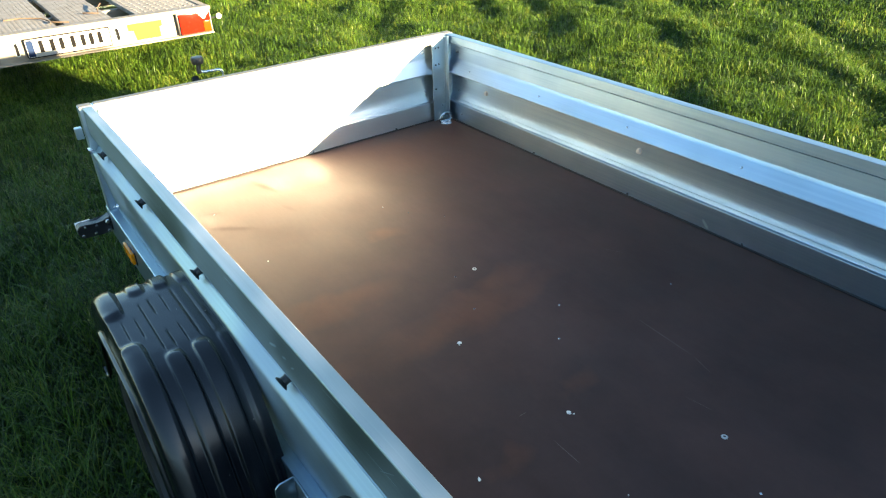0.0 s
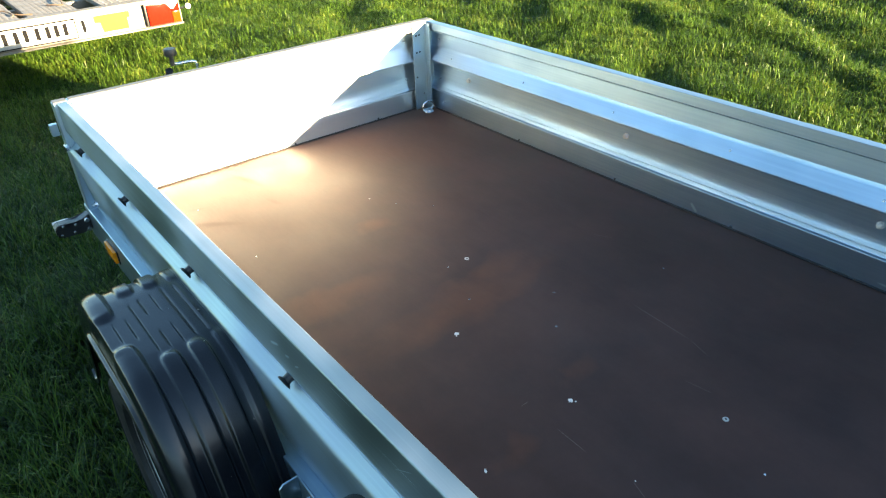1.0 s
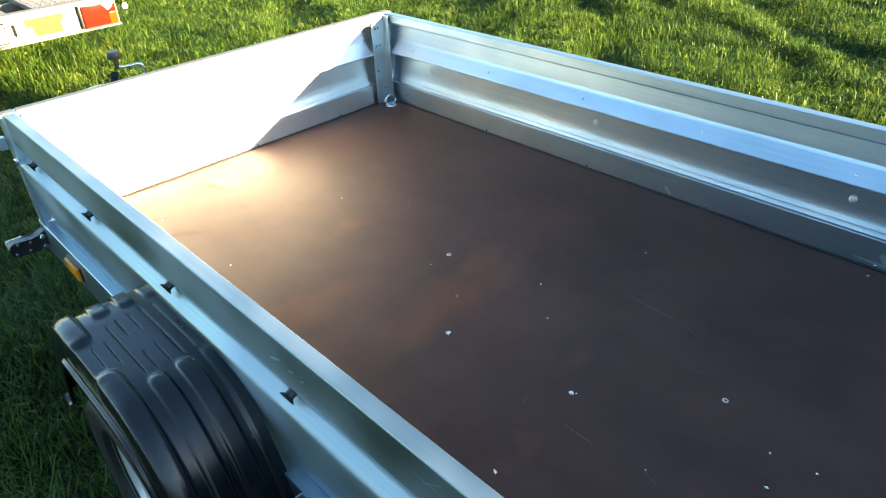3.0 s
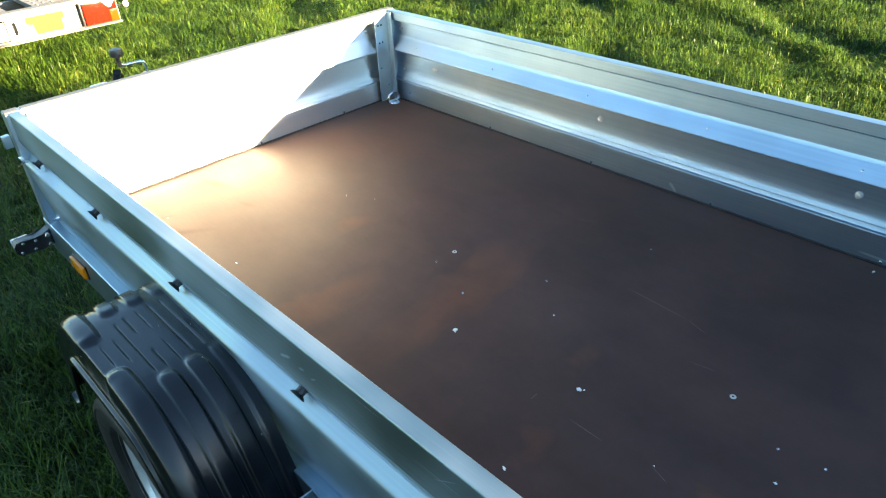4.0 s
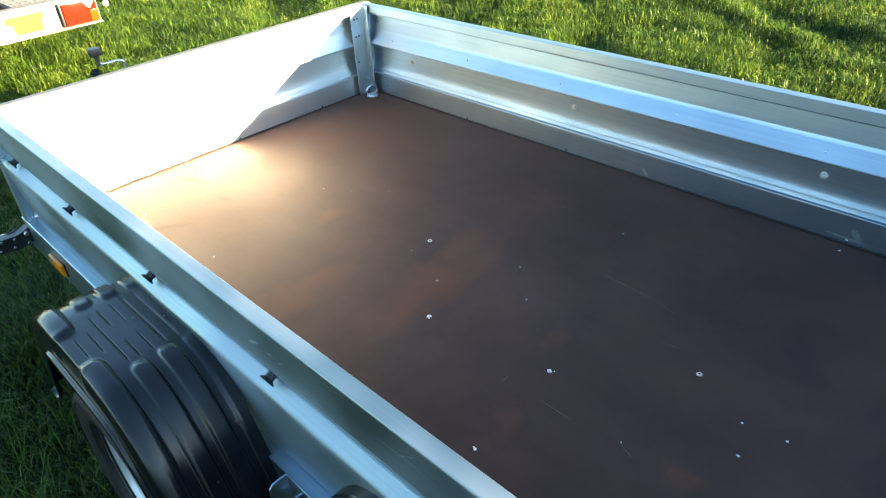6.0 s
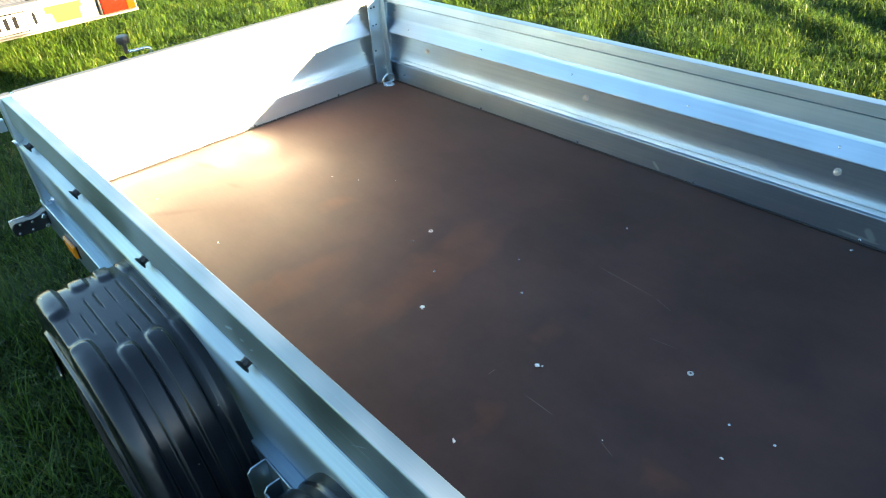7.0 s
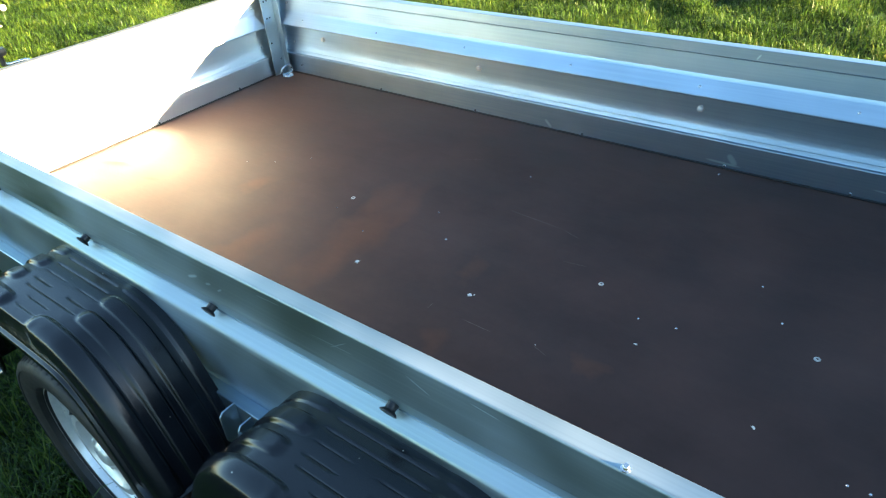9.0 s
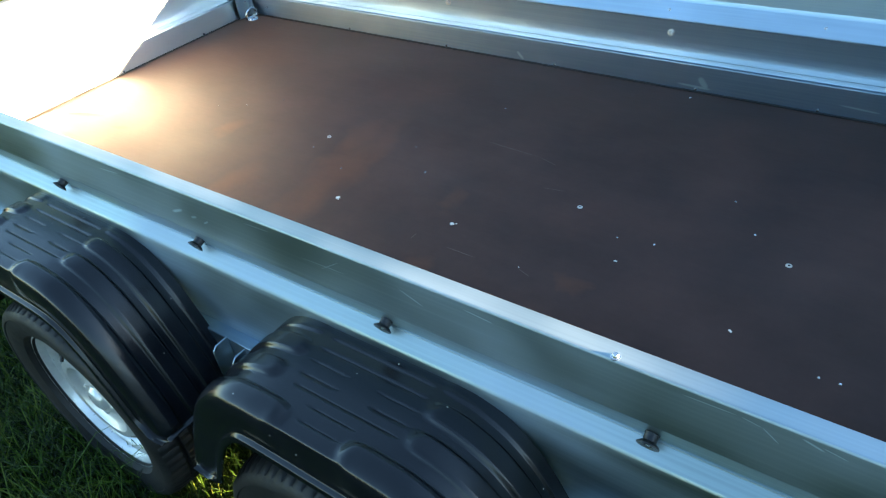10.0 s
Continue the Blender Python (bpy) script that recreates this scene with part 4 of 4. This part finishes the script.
def disc_mesh():
    """Pressed wheel disc with oval openings, about the z axis."""
    bm = bmesh.new()
    n = 96
    prof = [(0.034, 0.050), (0.040, 0.052), (0.056, 0.042), (0.075, 0.040), (0.086, 0.044), (0.096, 0.056), (0.112, 0.056), (0.124, 0.046), (0.136, 0.030), (0.148, 0.018), (0.159, 0.014)]
    rings = [[bm.verts.new((r * math.cos(2 * math.pi * i / n), r * math.sin(2 * math.pi * i / n), h)) for i in range(n)] for r, h in prof]
    for k, (a, b) in enumerate(zip(rings, rings[1:])):
        for i in range(n):
            if 6 <= k <= 7 and (i % 12) in (3, 4, 5, 6, 7):
                continue
            bm.faces.new((a[i], a[(i + 1) % n], b[(i + 1) % n], b[i]))
    return to_mesh(bm, SILVER, 50)


tyre = tyre_mesh()
disc = disc_mesh()
rim = to_mesh(lathe([(0.192, 0.067), (0.196, 0.066), (0.196, 0.062), (0.187, 0.060), (0.181, 0.052), (0.179, 0.046), (0.172, 0.043), (0.168, 0.036), (0.158, 0.010), (0.156, -0.05), (0.172, -0.055), (0.187, -0.066)], 72), SILVER, 40)
cap = to_mesh(lathe([(0.0, 0.062), (0.020, 0.061), (0.028, 0.058), (0.032, 0.051), (0.036, 0.046)], 28), SILVER)
lug = to_mesh(lathe([(0.0, 0.052), (0.006, 0.052), (0.009, 0.050), (0.010, 0.041), (0.010, 0.038)], 6), SILVER)
valve = to_mesh(lathe([(0.0, 0.044), (0.0045, 0.044), (0.0045, 0.02), (0.006, 0.018), (0.006, 0.0), (0.0, 0.0)], 12), BLACK)
for gy, wy in zip(GUARDS, WHEELS):
    for sgn in (-1, 1):
        x0 = LEFT - 0.024 if sgn < 0 else RIGHT + 0.024
        mg = Matrix.Translation((x0, gy, TOP)) @ Matrix.Rotation(0 if sgn < 0 else math.pi, 4, "Z")
        mud = part("mudguard", guard, None, trailer, "ribbed black plastic mudguard", mg)
        thick = mud.modifiers.new("thickness", "SOLIDIFY")
        thick.thickness, thick.offset = 0.003, -1
        for ang in (-0.255, 0.235):
            part("stay", box((-0.02, ang - 0.012, -0.21), (0.012, ang + 0.012, -0.19), 0.002), ZINC, mud, "", mg)
        mw = Matrix.Translation((LEFT - 0.120 if sgn < 0 else RIGHT + 0.120, wy, 0.268)) @ Matrix.Rotation(radians(90 * sgn), 4, "Y") @ Matrix.Rotation(0.5 + gy, 4, "Z")
        wheel = part("wheel", disc, None, trailer, "silver steel wheel with black tyre", mw)
        part("tyre", tyre, None, wheel, "black rubber tyre", mw)
        part("rim", rim, None, wheel, "silver rim", mw)
        part("hub_cap", cap, None, wheel, "", mw)
        for k in range(4):
            part("wheel_bolt", lug, None, wheel, "", mw @ Matrix.Rotation(radians(90 * k + 20), 4, "Z") @ Matrix.Translation((0.049, 0, 0)))
        part("valve", valve, None, wheel, "black valve stem", mw @ Matrix.Rotation(radians(62), 4, "Z") @ Matrix.Translation((0.150, 0, 0.032)) @ Matrix.Rotation(radians(-55), 4, "Y"))
for wy in WHEELS:
    part("axle", tube([(LEFT - 0.08, wy, 0.268), (LEFT + 0.1, wy, 0.268), (LEFT + 0.1, wy - 0.06, 0.37), (RIGHT - 0.1, wy - 0.06, 0.37), (RIGHT - 0.1, wy, 0.268), (RIGHT + 0.08, wy, 0.268)], 0.028, 12), ZINC, trailer, "galvanised axle")

# folded bracket between the wheels, one on each side
for sgn, x0 in ((-1, LEFT - 0.030), (1, RIGHT + 0.030)):
    def slab(shape, y0, y1):
        bm = extrude(shape, y0, y1, lambda o, z, s: (x0 + sgn * o, s, z))
        bmesh.ops.bevel(bm, geom=list(bm.edges), offset=0.0008, segments=1, affect="EDGES")
        return bm
    br = part("bracket", slab([(0.002, 0.452), (0.005, 0.452), (0.005, 0.538), (0.002, 0.538)], -1.404, -1.318), ZINC, trailer, "folded galvanised bracket")
    part("bracket_lip", slab([(0.0055, 0.452), (0.034, 0.464), (0.042, 0.478), (0.042, 0.538), (0.034, 0.546), (0.0055, 0.546)], -1.3255, -1.3220), ZINC, br)
    part("bracket_lip", slab([(0.0055, 0.470), (0.038, 0.470), (0.038, 0.524), (0.030, 0.534), (0.0055, 0.534)], -1.3680, -1.3645), ZINC, br)
    part("bracket_lip", slab([(0.0345, 0.470), (0.0380, 0.470), (0.0380, 0.524), (0.0345, 0.524)], -1.4020, -1.3685), ZINC, br)
    part("bracket_lip", slab([(0.0055, 0.470), (0.0340, 0.470), (0.0340, 0.520), (0.0055, 0.534)], -1.4020, -1.3985), ZINC, br)
    part("bracket_bolt", lathe([(0, 0.008), (0.007, 0.008), (0.0085, 0.0065), (0.0085, 0)], 6, m=Matrix.Translation((x0 + sgn * 0.0055, -1.346, 0.500)) @ Matrix.Rotation(radians(90 * sgn), 4, "Y")), CHROME, br)

# amber side markers, front marker arms and board catches
for sgn, x0 in ((-1, LEFT - 0.030), (1, RIGHT + 0.030)):
    def bx(a, b, c, d, e, f, bev):
        xa, xb = fixed(x0 + sgn * a, x0 + sgn * b)
        return box((xa, c, e), (xb, d, f), bev)
    marker = part("side_marker", bx(0.0, 0.003, -0.262, -0.162, 0.456, 0.498, 0.0012), BLACK, trailer, "amber side marker lamp")
    part("lens", bx(0.003, 0.012, -0.258, -0.166, 0.459, 0.495, 0.004), AMBER, marker, "amber lens")
    arm = bmesh.new()
    shape = [(-0.002, -0.020), (0.03, -0.024), (0.090, -0.022), (0.101, -0.012), (0.101, 0.012), (0.090, 0.022), (0.04, 0.016), (-0.002, 0.030)]
    extrude(shape, 0.012, 0.050, lambda o, z, s: (x0 + sgn * o, s, 0.476 + z), arm)
    es = [e for e in arm.edges]
    bmesh.ops.bevel(arm, geom=es, offset=0.003, segments=2, affect="EDGES")
    horn = part("marker_arm", arm, BLACK, trailer, "black rubber marker arm with pale lens")
    part("lens", bx(0.054, 0.100, 0.052, 0.060, 0.462, 0.494, 0.004), CLEAR, horn, "white lens")
    for o, z in ((0.045, 0.486), (0.078, 0.490), (0.052, 0.462), (0.088, 0.464)):
        part("rivet", screw, None, horn, "", Matrix.Translation((x0 + sgn * o, 0.0125, z)) @ Matrix.Rotation(radians(90), 4, "X"))
    for o, z in ((0.012, 0.492), (0.012, 0.462)):
        part("bolt", lathe([(0, 0.009), (0.006, 0.009), (0.0075, 0.007), (0.0075, 0.0)], 6, m=Matrix.Translation((x0 + sgn * o, 0.012, z)) @ Matrix.Rotation(radians(90), 4, "X")), CHROME, horn)
    catch = part("board_catch", bx(0.004, 0.024, 0.002, 0.020, FLOOR + 0.236, FLOOR + 0.270, 0.002), ZINC, trailer, "galvanised over-centre board catch")
    part("catch_hook", bx(-0.004, 0.010, -0.050, -0.022, FLOOR + 0.205, FLOOR + 0.216, 0.002), CHROME, catch)
    part("frame_bolt", lathe([(0, 0.016), (0.004, 0.016), (0.004, 0.008), (0.009, 0.007), (0.010, 0.0)], 12,
                             m=Matrix.Translation((x0 - sgn * 0.0222, -0.055, FLOOR + 0.030)) @ Matrix.Rotation(radians(90 * sgn), 4, "Y")), CHROME, trailer)

# ---- transporter trailer ahead ----
BY = 3.12
other = tagged(thing("transporter_trailer", -1.0, 5.0), "flatbed transporter trailer with grey alloy planks and pale rear beam", "trailer")
BX0, BX1 = -2.12, 0.135
U_BEAM = [(0.0, 0.300), (0.0, 0.306), (0.004, 0.310), (0.024, 0.311), (0.026, 0.314), (0.026, 0.462), (0.024, 0.466), (0.002, 0.468), (0.0, 0.471), (0.0, 0.490), (0.003, 0.494), (0.075, 0.494), (0.075, 0.30)]
beam = part("rear_beam", extrude(U_BEAM, BX0, BX1, lambda o, z, s: (s, BY + o, z)), BEAM, other, "pale coated steel rear beam", smooth=20)
part("edge_rail", box((BX1 - 0.045, BY + 0.077, 0.33), (BX1, 8.0, 0.492), 0.004), BEAM, other)
part("edge_rail", box((BX0, BY + 0.077, 0.33), (BX0 + 0.045, 8.0, 0.492), 0.004), BEAM, other)


def plank(x0, x1, ribs):
    bm = bmesh.new()
    box((x0, BY + 0.079, 0.455), (x1, 7.9, 0.486), 0.002, bm)
    k = int((x1 - x0) / 0.028)
    for i in range(k):
        x = x0 + (i + 0.5) * (x1 - x0) / k
        if ribs:
            box((x - 0.006, BY + 0.081, 0.486), (x + 0.006, 7.88, 0.4868), 0.0, bm)
    return bm


for x0, x1, ribs in ((-2.07, -1.75, True), (-1.60, -1.27, True), (-1.24, -0.885, True), (-0.83, -0.525, True), (-0.365, 0.088, False)):
    part("deck_plank", plank(x0, x1, ribs), DECK, other, "weathered grey alloy deck plank")
grip = to_mesh(lathe([(0.0095, 0.0), (0.0085, 0.0032), (0.0060, 0.0036), (0.0055, 0.0012), (0.0, 0.0010)], 10), DECK)
for i in range(9):
    for j in range(16):
        part("grip_ring", grip, None, other, "", Matrix.Translation((-0.33 + i * 0.048, BY + 0.14 + j * 0.075 + (i % 2) * 0.037, 0.486)) @ Matrix.Diagonal((0.9, 1.5, 1, 1)))
for y in (3.75, 4.6, 5.6, 6.6, 7.6):
    part("deck_bearer", box((BX0 + 0.047, y - 0.03, 0.36), (BX1 - 0.047, y + 0.03, 0.452), 0.003), BEAM, other)
for x in (-2.30, 0.32):
    for y in (5.0, 5.75):
        mw = Matrix.Translation((x, y, 0.268)) @ Matrix.Rotation(radians(90 if x > 0 else -90), 4, "Y")
        wheel = part("wheel", disc, None, other, "silver steel wheel with black tyre", mw)
        part("tyre", tyre, None, wheel, "", mw)
        part("rim", rim, None, wheel, "", mw)
for y in (5.0, 5.75):
    part("axle", tube([(-2.3, y, 0.268), (0.32, y, 0.268)], 0.03, 10), ZINC, other)
plate = part("number_plate", box((-1.112, BY - 0.001, 0.332), (-0.592, BY + 0.022, 0.446), 0.003), WHITE, other, "white number plate with dark bars and a blue band")
part("blue_band", box((-1.108, BY - 0.0025, 0.337), (-1.068, BY - 0.0008, 0.441)), BLUE, plate)
part("plate_rim", box((-1.115, BY - 0.003, 0.3265), (-0.589, BY + 0.02, 0.3315), 0.001), INK, plate)
for x in (-1.1145, -0.5895):
    part("plate_rim", box((x - 0.0025, BY - 0.003, 0.332), (x + 0.0025, BY + 0.02, 0.446), 0.001), INK, plate)
part("plate_rim", box((-1.117, BY - 0.003, 0.4465), (-0.587, BY + 0.02, 0.4505), 0.001), INK, plate)
for x in (-1.022, -0.955, -0.897, -0.827, -0.764, -0.711, -0.656):
    part("bar", box((x - 0.013, BY - 0.0022, 0.358), (x + 0.013, BY - 0.0008, 0.432)), INK, plate)
for x in (-1.165, -0.535):
    slot = part("slot", box((x - 0.011, BY + 0.0235, 0.350), (x + 0.011, BY + 0.0255, 0.430), 0.0008), INK, other, "dark slot in the beam")
    part("slot_rim", tube([(x + 0.012 * math.cos(t), BY + 0.0245, 0.39 + (0.03 if math.sin(t) > 0 else -0.03) + 0.012 * math.sin(t)) for t in np.linspace(0, 2 * math.pi, 20)[:-1]], 0.003, 6, closed=True), ZINC, slot)
yb = extrude([(-0.460, 0.442), (-0.225, 0.442), (-0.225, 0.405), (-0.245, 0.400), (-0.245, 0.330), (-0.415, 0.330), (-0.425, 0.395), (-0.460, 0.400)], BY + 0.0215, BY + 0.0255, lambda o, z, s: (o, s, z))
part("reflector_board", yb, YELLOW, other, "yellow reflective board", smooth=0)
lamp = part("tail_lamp", box((-0.125, BY - 0.012, 0.318), (0.118, BY + 0.025, 0.470), 0.006), BLACK, other, "red and orange tail lamp")
part("red_lens", box((-0.112, BY - 0.029, 0.324), (0.054, BY - 0.0125, 0.464), 0.006), RED, lamp, "red lens")
part("orange_lens", box((0.055, BY - 0.030, 0.324), (0.112, BY - 0.0125, 0.400), 0.006), ORANGE, lamp, "orange lens")
part("red_lens", box((0.055, BY - 0.0285, 0.401), (0.112, BY - 0.0125, 0.464), 0.006), RED, lamp, "red lens")
part("white_lens", extrude([(0.020, 0.462), (0.108, 0.462), (0.066, 0.418), (0.056, 0.418)], BY - 0.032, BY - 0.012, lambda o, z, s: (o, s, z)), CLEAR, lamp, "white lens")
stalk = part("end_marker", tube([(BX1, BY + 0.03, 0.40), (BX1 + 0.035, BY + 0.02, 0.405), (BX1 + 0.05, BY + 0.01, 0.41)], 0.006, 8), BLACK, other, "small white end marker lamp")
part("lens", lathe([(0, 0.018), (0.012, 0.016), (0.020, 0.008), (0.021, 0)], 18, m=Matrix.Translation((BX1 + 0.052, BY + 0.004, 0.412)) @ Matrix.Rotation(radians(90), 4, "X")), CLEAR, stalk)

# dry stalks lying on the deck
for i, pts in enumerate(([(-1.15, 3.62, 0.498), (-1.05, 3.60, 0.502), (-0.93, 3.50, 0.500), (-0.90, 3.38, 0.497), (-0.905, 3.30, 0.497)],
                         [(-0.66, 3.50, 0.497), (-0.63, 3.42, 0.506), (-0.58, 3.38, 0.503), (-0.56, 3.50, 0.512), (-0.50, 3.66, 0.520)],
                         [(-0.89, 3.34, 0.497), (-0.86, 3.28, 0.500), (-0.80, 3.25, 0.497)])):
    single("dry_stalk", tube(pts, 0.005, 6), STRAW, "dry bent plant stalk lying on the deck planks", "stalk", group="dry stalks")

# ---- crumbs on the load floor ----
rng = random.Random(4)


def crumb(size):
    """A flat, ragged flake of dirt, with a splinter beside it."""
    bm = bmesh.new()
    size *= 0.66
    for k, r in ((0, 0.8), (1, 0.3)):
        at = Vector((rng.uniform(-1, 1), rng.uniform(-1, 1), 0)) * size * 1.1 * k
        m = Matrix.Translation(at + Vector((0, 0, size * r * 0.26))) @ Matrix.Rotation(6.28 * rng.random(), 4, "Z")
        got = bmesh.ops.create_icosphere(bm, subdivisions=2, radius=size * r, matrix=m @ Matrix.Diagonal((1, 0.62, 0.34, 1)))
        for v in got["verts"]:
            v.co += Vector((rng.uniform(-1, 1), rng.uniform(-1, 1), rng.uniform(-0.4, 0.4))) * size * r * 0.24
            v.co.z = max(v.co.z, 0.0)
    return bm


for x, y, size in ((-0.849, -1.193, 0.0110), (-0.813, -1.494, 0.0105), (-1.051, -1.515, 0.0075), (-0.768, -1.853, 0.0065), (-0.853, -2.098, 0.0075), (-1.040, -0.597, 0.005),
                   (-1.056, -0.24, 0.004), (-1.13, -0.19, 0.005), (-0.043, -1.755, 0.004), (-0.872, -1.693, 0.003)):
    single("crumb", crumb(size), CRUMB, "small pale crumb of dirt on the plywood floor", "debris", Matrix.Translation((x, y, FLOOR)), "floor debris")
